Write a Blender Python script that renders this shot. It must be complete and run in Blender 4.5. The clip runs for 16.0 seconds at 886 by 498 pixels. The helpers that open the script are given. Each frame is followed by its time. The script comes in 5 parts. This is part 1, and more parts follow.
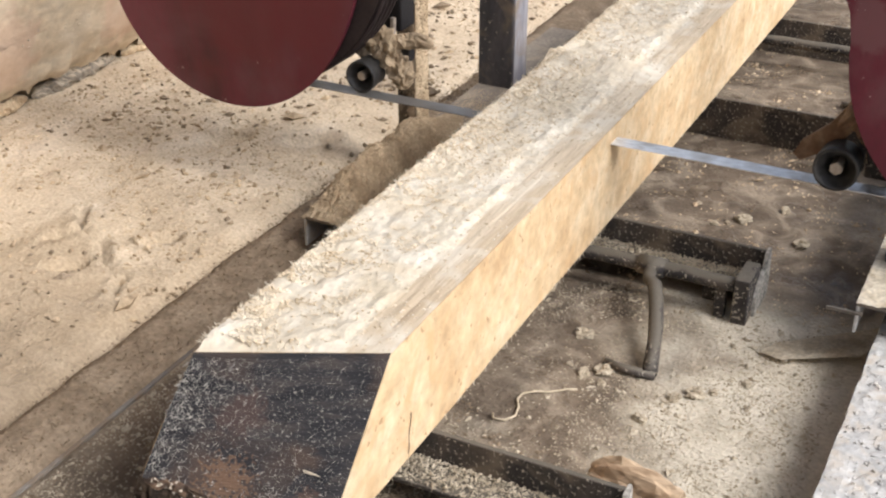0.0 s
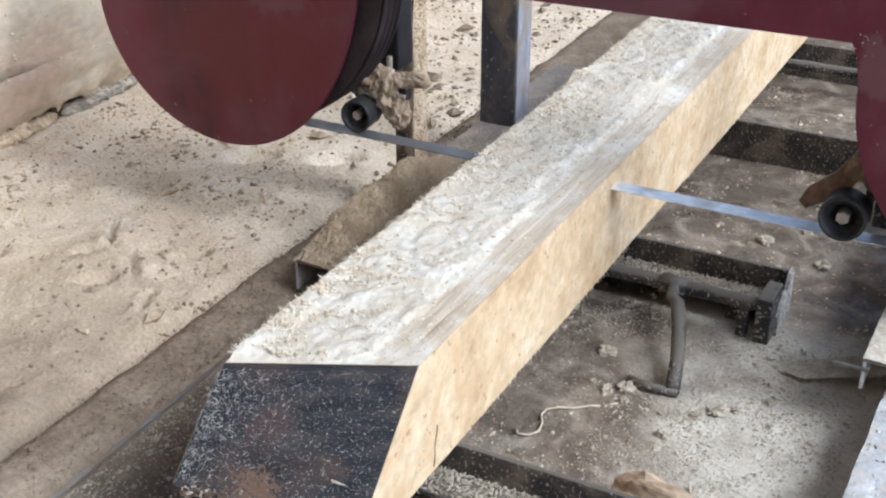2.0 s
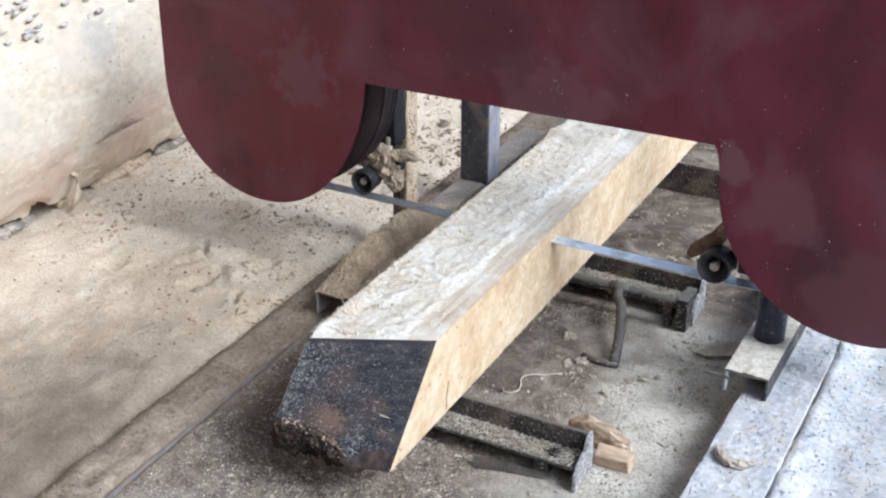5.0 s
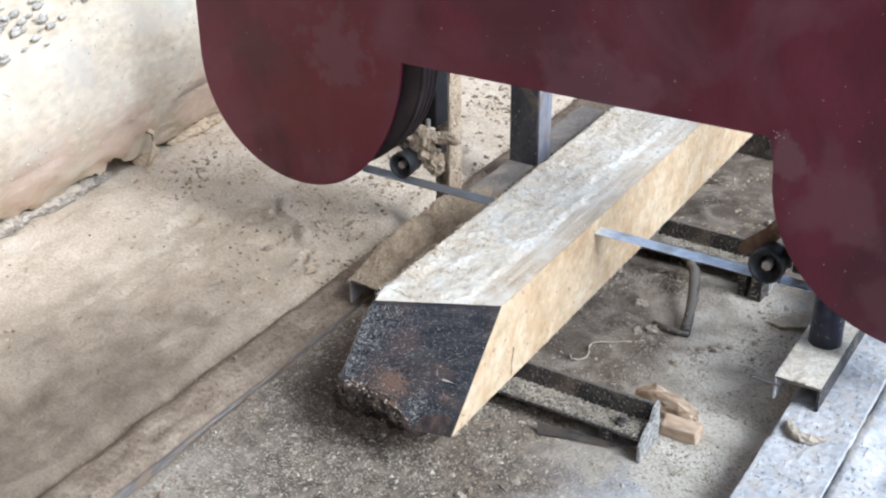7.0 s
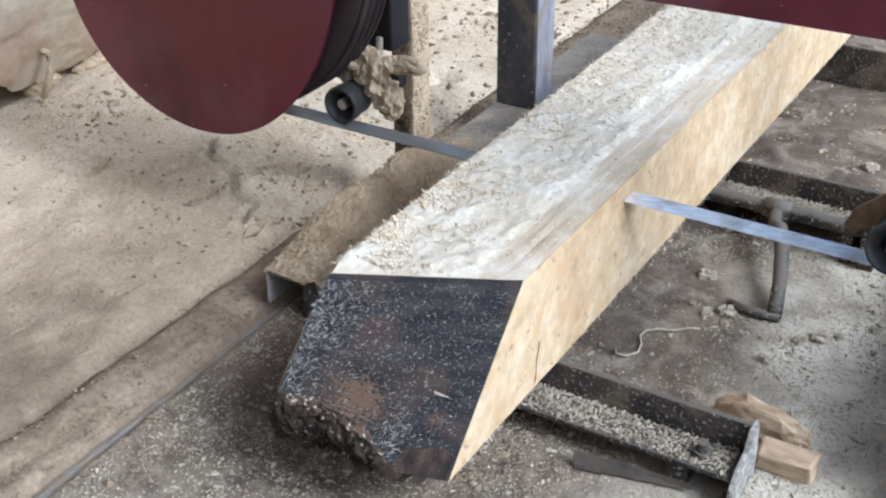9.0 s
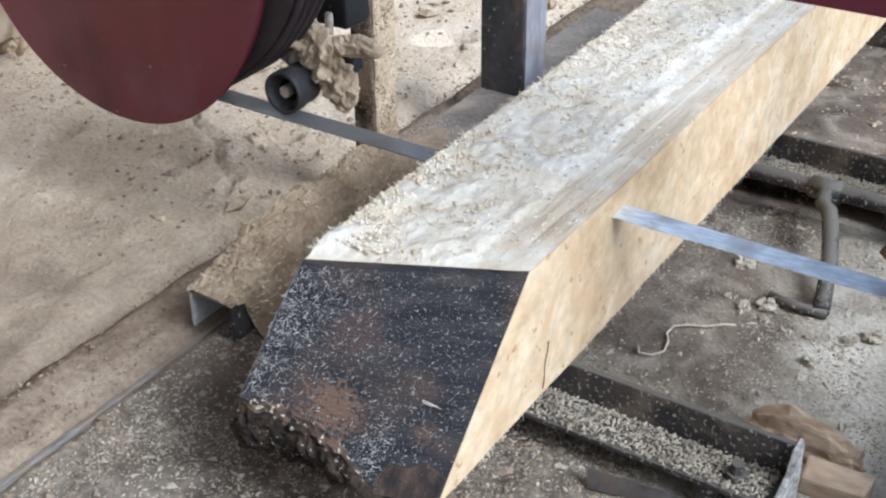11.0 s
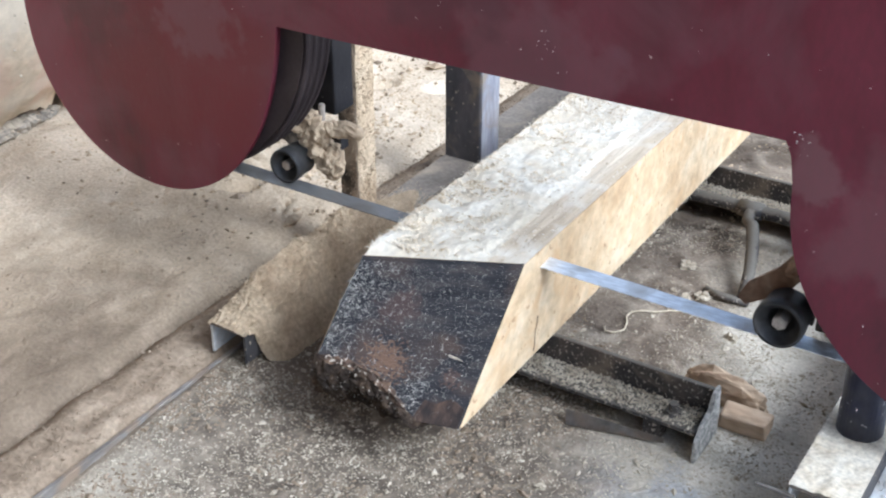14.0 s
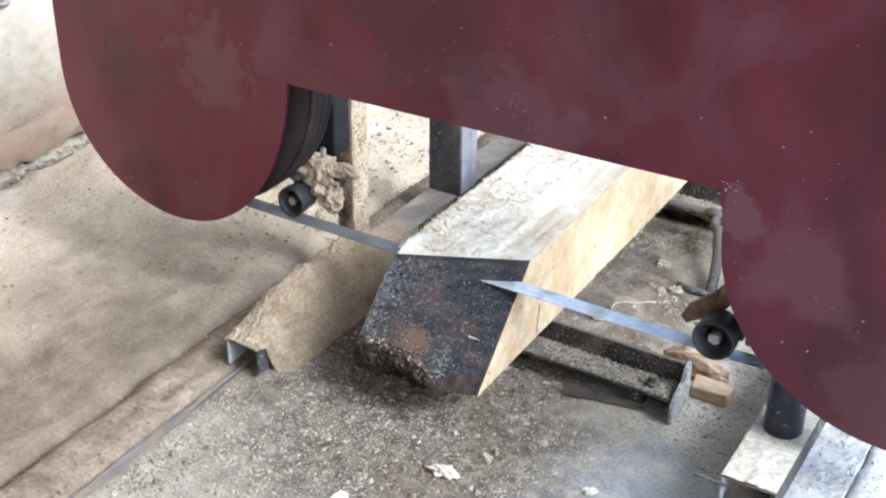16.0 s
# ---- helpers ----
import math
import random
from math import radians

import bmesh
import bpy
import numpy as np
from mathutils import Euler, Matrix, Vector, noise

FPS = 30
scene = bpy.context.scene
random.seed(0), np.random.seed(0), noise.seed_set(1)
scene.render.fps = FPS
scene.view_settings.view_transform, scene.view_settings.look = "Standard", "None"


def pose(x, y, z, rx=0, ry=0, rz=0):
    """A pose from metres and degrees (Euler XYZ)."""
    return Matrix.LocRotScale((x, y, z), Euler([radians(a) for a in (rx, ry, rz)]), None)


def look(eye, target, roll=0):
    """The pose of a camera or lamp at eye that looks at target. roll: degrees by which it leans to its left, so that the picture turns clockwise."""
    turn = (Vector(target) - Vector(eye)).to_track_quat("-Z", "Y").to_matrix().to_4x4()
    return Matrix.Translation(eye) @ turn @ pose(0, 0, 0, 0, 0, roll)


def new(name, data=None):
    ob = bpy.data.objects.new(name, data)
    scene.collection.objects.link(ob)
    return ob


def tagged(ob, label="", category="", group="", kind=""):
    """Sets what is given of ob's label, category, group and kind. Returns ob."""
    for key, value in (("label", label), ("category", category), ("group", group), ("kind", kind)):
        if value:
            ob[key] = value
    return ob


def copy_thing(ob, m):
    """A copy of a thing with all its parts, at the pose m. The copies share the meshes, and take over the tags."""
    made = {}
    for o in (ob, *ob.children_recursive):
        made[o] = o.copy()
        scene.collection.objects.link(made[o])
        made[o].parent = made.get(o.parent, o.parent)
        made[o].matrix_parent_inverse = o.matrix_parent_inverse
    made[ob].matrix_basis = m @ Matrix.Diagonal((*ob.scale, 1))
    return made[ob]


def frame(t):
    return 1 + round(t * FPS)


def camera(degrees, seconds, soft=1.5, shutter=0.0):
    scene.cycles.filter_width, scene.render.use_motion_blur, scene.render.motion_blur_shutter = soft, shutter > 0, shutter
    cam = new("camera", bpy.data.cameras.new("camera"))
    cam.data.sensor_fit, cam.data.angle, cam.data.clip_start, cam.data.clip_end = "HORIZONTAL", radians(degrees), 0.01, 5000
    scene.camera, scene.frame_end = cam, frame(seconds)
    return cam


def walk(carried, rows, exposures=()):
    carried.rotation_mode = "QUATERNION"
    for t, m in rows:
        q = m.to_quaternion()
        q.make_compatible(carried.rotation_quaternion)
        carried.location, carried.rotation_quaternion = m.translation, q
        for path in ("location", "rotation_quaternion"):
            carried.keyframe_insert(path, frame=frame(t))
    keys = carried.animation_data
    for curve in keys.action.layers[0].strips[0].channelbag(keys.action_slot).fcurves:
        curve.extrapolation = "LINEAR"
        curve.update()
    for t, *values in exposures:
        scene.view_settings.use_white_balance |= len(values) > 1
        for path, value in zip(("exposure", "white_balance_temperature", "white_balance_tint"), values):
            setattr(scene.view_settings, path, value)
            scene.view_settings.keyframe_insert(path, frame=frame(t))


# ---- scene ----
cam = camera(37.65, 16.0, soft=2.2)
PATH = [
    (0, (1.188, -1.587, 1.560), (0.398, -0.020, 0.602), -0.08),
    (0.5, (1.181, -1.602, 1.556), (0.382, -0.039, 0.597), 0.16),
    (1, (1.180, -1.617, 1.553), (0.365, -0.049, 0.617), 0.03),
    (1.5, (1.182, -1.623, 1.563), (0.366, -0.054, 0.629), 0.21),
    (2, (1.188, -1.629, 1.561), (0.367, -0.058, 0.636), 0.07),
    (2.5, (1.193, -1.631, 1.557), (0.370, -0.058, 0.637), -0.12),
    (3, (1.216, -1.671, 1.584), (0.388, -0.103, 0.657), -0.26),
    (3.5, (1.409, -2.043, 1.808), (0.577, -0.476, 0.884), -0.39),
    (3.7, (1.441, -2.283, 1.880), (0.638, -0.690, 0.975), 0.91),
    (5.8, (1.712, -2.543, 2.168), (0.820, -1.036, 1.202), -0.76),
    (6, (1.712, -2.523, 2.173), (0.799, -1.037, 1.194), -1.02),
    (6.5, (1.715, -2.537, 2.163), (0.784, -1.059, 1.188), -0.98),
    (7, (1.669, -2.464, 2.111), (0.738, -0.987, 1.136), -0.73),
    (7.5, (1.389, -2.082, 1.853), (0.471, -0.605, 0.865), -0.53),
    (8, (1.286, -1.876, 1.685), (0.358, -0.396, 0.711), -0.77),
    (8.5, (1.209, -1.764, 1.609), (0.292, -0.293, 0.611), -0.74),
    (9, (1.147, -1.657, 1.527), (0.247, -0.187, 0.512), -0.68),
    (11.5, (1.039, -1.367, 1.378), (0.097, 0.045, 0.320), -0.82),
    (12, (1.112, -1.471, 1.439), (0.158, -0.065, 0.384), -1.07),
    (12.5, (1.212, -1.663, 1.548), (0.269, -0.239, 0.507), -0.91),
    (13, (1.283, -1.825, 1.640), (0.347, -0.389, 0.610), -0.72),
    (13.5, (1.311, -1.895, 1.683), (0.382, -0.451, 0.658), -0.50),
    (14, (1.345, -1.987, 1.726), (0.428, -0.528, 0.710), -0.05),
    (14.5, (1.388, -2.102, 1.792), (0.481, -0.635, 0.780), 0.12),
    (15, (1.435, -2.225, 1.858), (0.539, -0.746, 0.854), 0.47),
    (15.5, (1.482, -2.409, 1.978), (0.616, -0.919, 0.964), 0.86),
    (16, (1.510, -2.462, 1.985), (0.624, -0.976, 0.983), 0.59),
]
EXPOSURES = [(0, 0.09, 6200, 11), (0.7, 0.09, 6150, 11), (1.5, 0.05, 5500, 9), (2.2, 0.05, 5230, 8), (6.0, 0.15, 5130, 8), (9.0, 0.13, 5130, 7), (12.0, 0.22, 5130, 7), (14.0, 0.42, 5130, 7), (16, 0.62, 5130, 7)]
walk(cam, [(t, look(eye, target, roll)) for t, eye, target, roll in PATH], EXPOSURES)
# the saw's way along its rails: seconds and the blade's y
SAW = [(0, 1.067), (0.5, 1.024), (1, 0.973), (1.5, 0.934), (2, 0.911), (2.5, 0.879), (3, 0.843), (3.5, 0.820), (3.7, 0.819), (5.8, 0.656), (6, 0.634), (6.5, 0.589), (7, 0.550), (7.5, 0.509), (8, 0.461), (8.5, 0.440), (9, 0.425), (11.5, 0.236), (12, 0.200), (12.5, 0.174), (13, 0.156), (13.5, 0.122), (14, 0.080), (14.5, 0.045), (15, 0.008), (15.5, -0.026), (16, -0.072)]

# ---- light ----
world = bpy.data.worlds.new("sky")
scene.world = world
world.use_nodes = True
sky = world.node_tree.nodes.new("ShaderNodeTexSky")
sky.sky_type = "NISHITA"
sky.sun_disc = False
sky.sun_elevation, sky.sun_rotation = radians(42), radians(93)
sky.air_density, sky.dust_density, sky.ozone_density = 1.0, 4.0, 0.6
bg = world.node_tree.nodes["Background"]
haze = world.node_tree.nodes.new("ShaderNodeHueSaturation")
haze.inputs["Saturation"].default_value = 0.45
world.node_tree.links.new(sky.outputs[0], haze.inputs["Color"])
world.node_tree.links.new(haze.outputs[0], bg.inputs[0])
bg.inputs[1].default_value = 0.155
sun = new("sun", bpy.data.lights.new("sun", "SUN"))
sun.data.energy, sun.data.angle, sun.data.color = 3.5, radians(28), (1.0, 0.95, 0.88)
sun.matrix_world = look((3.2, -0.15, 2.9), (0, 0, 0))

# ---- materials ----


def material(name, colours, scale=8.0, rough=0.8, metal=0.0, bump=0.3, fine=120.0, stretch=(1, 1, 1), stain=None, stain_scale=3.0,
             stain_at=(0.5, 0.62), speck=None, speck_scale=150.0, speck_at=0.66, spec=0.3, depth=0.004, contrast=0.55, facing=None):
    """A node material: a ramp of colours over noise at two scales, with stains, specks, relief, and dust on upward faces."""
    m = bpy.data.materials.new(name)
    m.use_nodes = True
    nt = m.node_tree
    n, link = nt.nodes, nt.links.new
    bsdf = n["Principled BSDF"]
    bsdf.inputs["Metallic"].default_value = metal
    bsdf.inputs["Specular IOR Level"].default_value = spec
    co = n.new("ShaderNodeTexCoord")
    mp = n.new("ShaderNodeMapping")
    mp.inputs["Scale"].default_value = stretch
    link(co.outputs["Object"], mp.inputs[0])

    def noise_at(s, detail=6.0, distort=0.0, plain=False):
        t = n.new("ShaderNodeTexNoise")
        t.inputs["Scale"].default_value, t.inputs["Detail"].default_value, t.inputs["Distortion"].default_value = s, detail, distort
        link((co.outputs["Object"] if plain else mp.outputs[0]), t.inputs["Vector"])
        return t.outputs["Fac"]

    def ramp(src, stops):
        r = n.new("ShaderNodeValToRGB")
        while len(r.color_ramp.elements) < len(stops):
            r.color_ramp.elements.new(0.5)
        for e, (p, c) in zip(r.color_ramp.elements, stops):
            e.position, e.color = p, (*c, 1)
        link(src, r.inputs[0])
        return r.outputs[0]

    def mix(fac, a, b):
        x = n.new("ShaderNodeMix")
        x.data_type = "RGBA"
        link(fac, x.inputs[0])
        link(a, x.inputs[6])
        if isinstance(b, tuple):
            x.inputs[7].default_value = (*b, 1)
        else:
            link(b, x.inputs[7])
        return x.outputs[2]

    k = len(colours)
    col = ramp(noise_at(scale, 8.0, 0.4), [(0.3 + 0.4 * i / max(1, k - 1), c) for i, c in enumerate(colours)])
    grain = noise_at(fine, 4.0)
    shade = n.new("ShaderNodeMix")
    shade.data_type, shade.blend_type = "RGBA", "MULTIPLY"
    shade.inputs[0].default_value = contrast
    link(col, shade.inputs[6])
    link(ramp(grain, [(0.3, (0.55, 0.55, 0.55)), (0.7, (1.25, 1.25, 1.25))]), shade.inputs[7])
    col = shade.outputs[2]
    if stain:
        f = ramp(noise_at(stain_scale, 7.0, 0.8, True), [(stain_at[0], (0, 0, 0)), (stain_at[1], (1, 1, 1))])
        col = mix(f, col, stain)
    if speck:
        f = ramp(noise_at(speck_scale, 3.0, 0.0, True), [(speck_at, (0, 0, 0)), (speck_at + 0.04, (1, 1, 1))])
        col = mix(f, col, speck)
    if facing:
        geo = n.new("ShaderNodeNewGeometry")
        sep = n.new("ShaderNodeSeparateXYZ")
        link(geo.outputs["Normal"], sep.inputs[0])
        mul = n.new("ShaderNodeMath")
        mul.operation = "MULTIPLY"
        link(sep.outputs[2], mul.inputs[0])
        link(ramp(noise_at(14.0, 6.0, 0.3, True), [(0.25, (0.1, 0.1, 0.1)), (0.5, (1.2, 1.2, 1.2))]), mul.inputs[1])
        col = mix(ramp(mul.outputs[0], [(0.35, (0, 0, 0)), (0.7, (1, 1, 1))]), col, facing)
    link(col, bsdf.inputs["Base Color"])
    rr = n.new("ShaderNodeMapRange")
    rr.inputs[3].default_value, rr.inputs[4].default_value = max(0.02, rough - 0.12), min(1.0, rough + 0.12)
    link(grain, rr.inputs[0])
    link(rr.outputs[0], bsdf.inputs["Roughness"])
    b = n.new("ShaderNodeBump")
    b.inputs["Strength"].default_value, b.inputs["Distance"].default_value = bump, depth
    link(grain, b.inputs["Height"])
    link(b.outputs[0], bsdf.inputs["Normal"])
    return m


DUST = (0.52, 0.41, 0.28)


def add_patch(m, centre, radius, colour, scale=9.0, ragged=0.6, strength=1.0):
    """A patch of another colour with a ragged edge round a place on the thing."""
    nt = m.node_tree
    n, link = nt.nodes, nt.links.new
    bsdf = n["Principled BSDF"]
    old = bsdf.inputs["Base Color"].links[0].from_socket
    co = n.new("ShaderNodeTexCoord")
    d = n.new("ShaderNodeVectorMath")
    d.operation = "DISTANCE"
    link(co.outputs["Object"], d.inputs[0])
    d.inputs[1].default_value = centre
    t = n.new("ShaderNodeTexNoise")
    t.inputs["Scale"].default_value, t.inputs["Detail"].default_value = scale, 8.0
    link(co.outputs["Object"], t.inputs["Vector"])
    k = n.new("ShaderNodeMath")
    k.operation = "MULTIPLY_ADD"
    link(t.outputs["Fac"], k.inputs[0])
    k.inputs[1].default_value = 2.0 * radius * ragged
    link(d.outputs["Value"], k.inputs[2])
    r = n.new("ShaderNodeMapRange")
    r.interpolation_type = "SMOOTHSTEP"
    r.inputs[1].default_value, r.inputs[2].default_value = radius * (ragged + 1.15), radius * (ragged + 0.55)
    r.inputs[4].default_value = strength
    link(k.outputs[0], r.inputs[0])
    x = n.new("ShaderNodeMix")
    x.data_type = "RGBA"
    link(r.outputs[0], x.inputs[0])
    link(old, x.inputs[6])
    x.inputs[7].default_value = (*colour, 1)
    link(x.outputs[2], bsdf.inputs["Base Color"])


M_DUST = material("sawdust", [(0.42, 0.31, 0.20), (0.55, 0.43, 0.29), (0.62, 0.50, 0.35)], 10, 0.95, bump=0.7, fine=90, spec=0.1,
                  speck=(0.25, 0.18, 0.11), speck_scale=60, speck_at=0.68)
M_CRUMB = material("dust_crumbs", [(0.40, 0.30, 0.20), (0.58, 0.46, 0.32), (0.68, 0.57, 0.42)], 30, 0.95, bump=0.3, spec=0.1)
M_PALE = material("pale_chips", [(0.55, 0.47, 0.35), (0.72, 0.66, 0.55)], 30, 0.95, bump=0.3, spec=0.1)
M_DARKCRUMB = material("dark_crumbs", [(0.19, 0.145, 0.10), (0.30, 0.235, 0.17)], 30, 0.95, bump=0.3, spec=0.1)
M_POSTDUST = material("dust_caked_post", [(0.06, 0.052, 0.045), (0.15, 0.12, 0.09), (0.28, 0.22, 0.155)], 18, 0.9, 0.0, bump=0.9, fine=90, stretch=(1, 1, 0.7), stain=(0.44, 0.35, 0.255),
                      stain_scale=13, stain_at=(0.40, 0.54))
M_GREYBARK = material("grey_bark", [(0.20, 0.172, 0.14), (0.31, 0.27, 0.22), (0.42, 0.365, 0.29)], 14, 0.95, bump=0.8, fine=60, facing=(0.45, 0.38, 0.29))
M_CAKE = material("caked_sawdust", [(0.30, 0.225, 0.15), (0.42, 0.325, 0.22), (0.53, 0.42, 0.30)], 22, 0.95, bump=0.8, fine=90, spec=0.1)
M_FLECK = material("grey_flecks", [(0.16, 0.155, 0.15), (0.32, 0.305, 0.28), (0.52, 0.485, 0.43)], 90, 0.95, bump=0.1, spec=0.1)
M_TOPCRUMB = material("pale_top_crumbs", [(0.50, 0.40, 0.275), (0.66, 0.56, 0.42), (0.78, 0.71, 0.59)], 30, 0.95, bump=0.2, spec=0.1)
M_CLOD = material("damp_clods", [(0.30, 0.25, 0.185), (0.42, 0.365, 0.28), (0.52, 0.46, 0.365)], 25, 0.95, bump=0.5, spec=0.1)
M_WOOD = material("fresh_pine", [(0.50, 0.35, 0.20), (0.61, 0.46, 0.285), (0.68, 0.555, 0.385)], 14, 0.85, bump=0.8, fine=65, stretch=(1, 0.6, 0.7), contrast=0.4,
                  stain=(0.55, 0.375, 0.21), stain_scale=13, stain_at=(0.53, 0.70), speck=(0.38, 0.25, 0.14), speck_scale=55, speck_at=0.665)
M_TOPWOOD = material("wet_sawn_top", [(0.54, 0.47, 0.36), (0.61, 0.55, 0.45), (0.665, 0.62, 0.535)], 12, 0.85, bump=0.8, fine=90, stretch=(1, 0.7, 1), contrast=0.4,
                     stain=(0.60, 0.515, 0.39), stain_scale=10, stain_at=(0.5, 0.7))
M_TOPSTRIP = material("bare_sawn_strip", [(0.46, 0.365, 0.255), (0.555, 0.46, 0.34), (0.63, 0.55, 0.435)], 12, 0.85, bump=0.6, fine=90, stretch=(1.6, 0.14, 1), contrast=0.4,
                      stain=(0.64, 0.59, 0.50), stain_scale=7, stain_at=(0.5, 0.66))
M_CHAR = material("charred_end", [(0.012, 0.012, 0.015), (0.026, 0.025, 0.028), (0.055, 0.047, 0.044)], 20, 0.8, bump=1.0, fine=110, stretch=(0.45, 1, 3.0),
                  stain=(0.060, 0.042, 0.034), stain_scale=9.0, stain_at=(0.50, 0.66), speck=(0.30, 0.28, 0.26), speck_scale=240, speck_at=0.67)
add_patch(M_CHAR, (0.118, -0.25, 0.212), 0.040, (0.17, 0.100, 0.060), 160, 2.2, 0.6)
add_patch(M_CHAR, (0.245, -0.21, 0.195), 0.018, (0.12, 0.070, 0.050), 160, 2.2, 0.5)
add_patch(M_CHAR, (0.10, -0.17, 0.29), 0.045, (0.075, 0.046, 0.038), 50, 1.3, 0.6)
M_PANEL = material("broken_dark_wood", [(0.018, 0.014, 0.013), (0.045, 0.030, 0.024), (0.10, 0.062, 0.042)], 30, 0.9, bump=0.8, fine=90, stretch=(2, 1, 0.6), speck=(0.3, 0.27, 0.23), speck_scale=200, speck_at=0.70)
M_FRAY = material("frayed_brown_bark", [(0.03, 0.022, 0.018), (0.08, 0.052, 0.036), (0.17, 0.11, 0.072)], 40, 0.95, bump=0.9, fine=90, speck=(0.5, 0.44, 0.36), speck_scale=120, speck_at=0.62)
M_BARK = material("bark", [(0.022, 0.017, 0.014), (0.060, 0.042, 0.030), (0.14, 0.095, 0.062)], 26, 0.95, bump=1.0, fine=95, speck=(0.42, 0.38, 0.32), speck_scale=150, speck_at=0.63)
M_RED = material("red_paint", [(0.062, 0.0055, 0.013), (0.110, 0.009, 0.023), (0.140, 0.017, 0.035)], 5.0, 0.5, bump=0.12, fine=90, spec=0.45, stretch=(1, 1, 0.45), contrast=0.3,
                 stain=(0.15, 0.055, 0.070), stain_scale=2.6, stain_at=(0.50, 0.78), speck=(0.45, 0.33, 0.31), speck_scale=46, speck_at=0.735)
add_patch(M_RED, (1.24, -0.069, 0.34), 0.20, (0.10, 0.030, 0.034), 9, 1.0, 0.7)
add_patch(M_RED, (0.98, -0.069, 0.62), 0.14, (0.16, 0.075, 0.082), 9, 1.2, 0.4)
add_patch(M_RED, (-0.62, -0.069, 0.58), 0.30, (0.125, 0.007, 0.014), 6, 1.1, 0.6)
add_patch(M_RED, (0.3, -0.069, 0.78), 0.16, (0.17, 0.085, 0.10), 10, 1.3, 0.4)
add_patch(M_RED, (0.84, -0.069, 0.71), 0.06, (0.17, 0.085, 0.090), 20, 1.3, 0.55)
add_patch(M_RED, (-0.55, -0.069, 0.74), 0.12, (0.15, 0.070, 0.085), 16, 1.4, 0.45)
add_patch(M_RED, (-0.86, -0.069, 0.70), 0.10, (0.045, 0.012, 0.016), 14, 1.3, 0.45)
add_patch(M_RED, (0.05, -0.069, 1.0), 0.18, (0.055, 0.016, 0.026), 9, 1.4, 0.5)
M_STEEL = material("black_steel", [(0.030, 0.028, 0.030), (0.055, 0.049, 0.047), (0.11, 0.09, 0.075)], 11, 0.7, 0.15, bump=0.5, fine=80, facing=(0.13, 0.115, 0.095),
                   speck=(0.36, 0.32, 0.26), speck_scale=140, speck_at=0.595, stain=(0.16, 0.13, 0.10), stain_scale=8, stain_at=(0.54, 0.66))
M_POST = material("dusty_post", [(0.035, 0.035, 0.04), (0.075, 0.07, 0.07), (0.16, 0.13, 0.10)], 6, 0.55, 0.3, bump=0.3, fine=80, stretch=(1, 1, 0.4),
                  stain=(0.36, 0.28, 0.19), stain_scale=5, stain_at=(0.52, 0.66), speck=(0.5, 0.42, 0.32), speck_scale=100, speck_at=0.64)
M_CHIP = material("chipped_paint", [(0.25, 0.19, 0.18), (0.42, 0.36, 0.34)], 60, 0.8, bump=0.2)
M_BLUEPOST = material("blue_black_post", [(0.050, 0.052, 0.064), (0.085, 0.085, 0.098), (0.125, 0.12, 0.125)], 8, 0.55, 0.1, bump=0.3, fine=80, spec=0.5, stretch=(1, 1, 0.4),
                      stain=(0.23, 0.185, 0.14), stain_scale=9, stain_at=(0.50, 0.68), speck=(0.45, 0.40, 0.34), speck_scale=85, speck_at=0.66)
M_SHOETOP = material("dusted_channel", [(0.17, 0.145, 0.12), (0.235, 0.20, 0.165), (0.30, 0.26, 0.215)], 10, 0.85, bump=0.3, fine=90, stain=(0.34, 0.28, 0.21), stain_scale=8, stain_at=(0.5, 0.7))
# streaky pale grey that stands in for sunlight on a post's right face
M_LITSIDE = material("pale_sunlit_side", [(0.22, 0.22, 0.26), (0.34, 0.34, 0.38), (0.45, 0.44, 0.46)], 12, 0.5, 0.1, bump=0.3, fine=70, stretch=(1, 1, 0.25), stain=(0.30, 0.25, 0.20), stain_scale=9, stain_at=(0.5, 0.66))
M_HEAD = material("dark_head_steel", [(0.016, 0.015, 0.017), (0.028, 0.026, 0.028), (0.045, 0.040, 0.040)], 9, 0.65, 0.1, bump=0.2, fine=80, speck=(0.16, 0.14, 0.12), speck_scale=90, speck_at=0.70)
M_BLUESTEEL = material("blue_black_tube", [(0.018, 0.02, 0.045), (0.035, 0.038, 0.075), (0.08, 0.08, 0.10)], 14, 0.35, 0.5, bump=0.3, fine=70, spec=0.5,
                       speck=(0.45, 0.43, 0.45), speck_scale=110, speck_at=0.66)
M_BLADE = material("blade_steel", [(0.78, 0.81, 0.86), (0.86, 0.89, 0.93)], 14, 0.38, 0.5, bump=0.08, spec=0.5, stretch=(0.3, 1, 1), stain=(0.48, 0.47, 0.46), stain_scale=9, stain_at=(0.52, 0.66))
# darkens the blade's left part: its shade and dull reflection put into the colour
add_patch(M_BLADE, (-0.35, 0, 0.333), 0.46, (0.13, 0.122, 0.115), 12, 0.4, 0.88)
M_ROLLER = material("roller_steel", [(0.028, 0.028, 0.030), (0.085, 0.080, 0.076)], 14, 0.5, 0.4, bump=0.15, fine=80)
M_HUB = material("hub_steel", [(0.30, 0.26, 0.22), (0.52, 0.46, 0.40)], 30, 0.5, 0.5, bump=0.2)
M_TYRE = material("dark_rim", [(0.03, 0.022, 0.024), (0.06, 0.045, 0.045)], 8, 0.6, 0.2, bump=0.2)
M_RUST = material("rusty_iron", [(0.10, 0.06, 0.04), (0.20, 0.12, 0.075), (0.30, 0.21, 0.14)], 16, 0.85, 0.1, bump=0.6, fine=80)
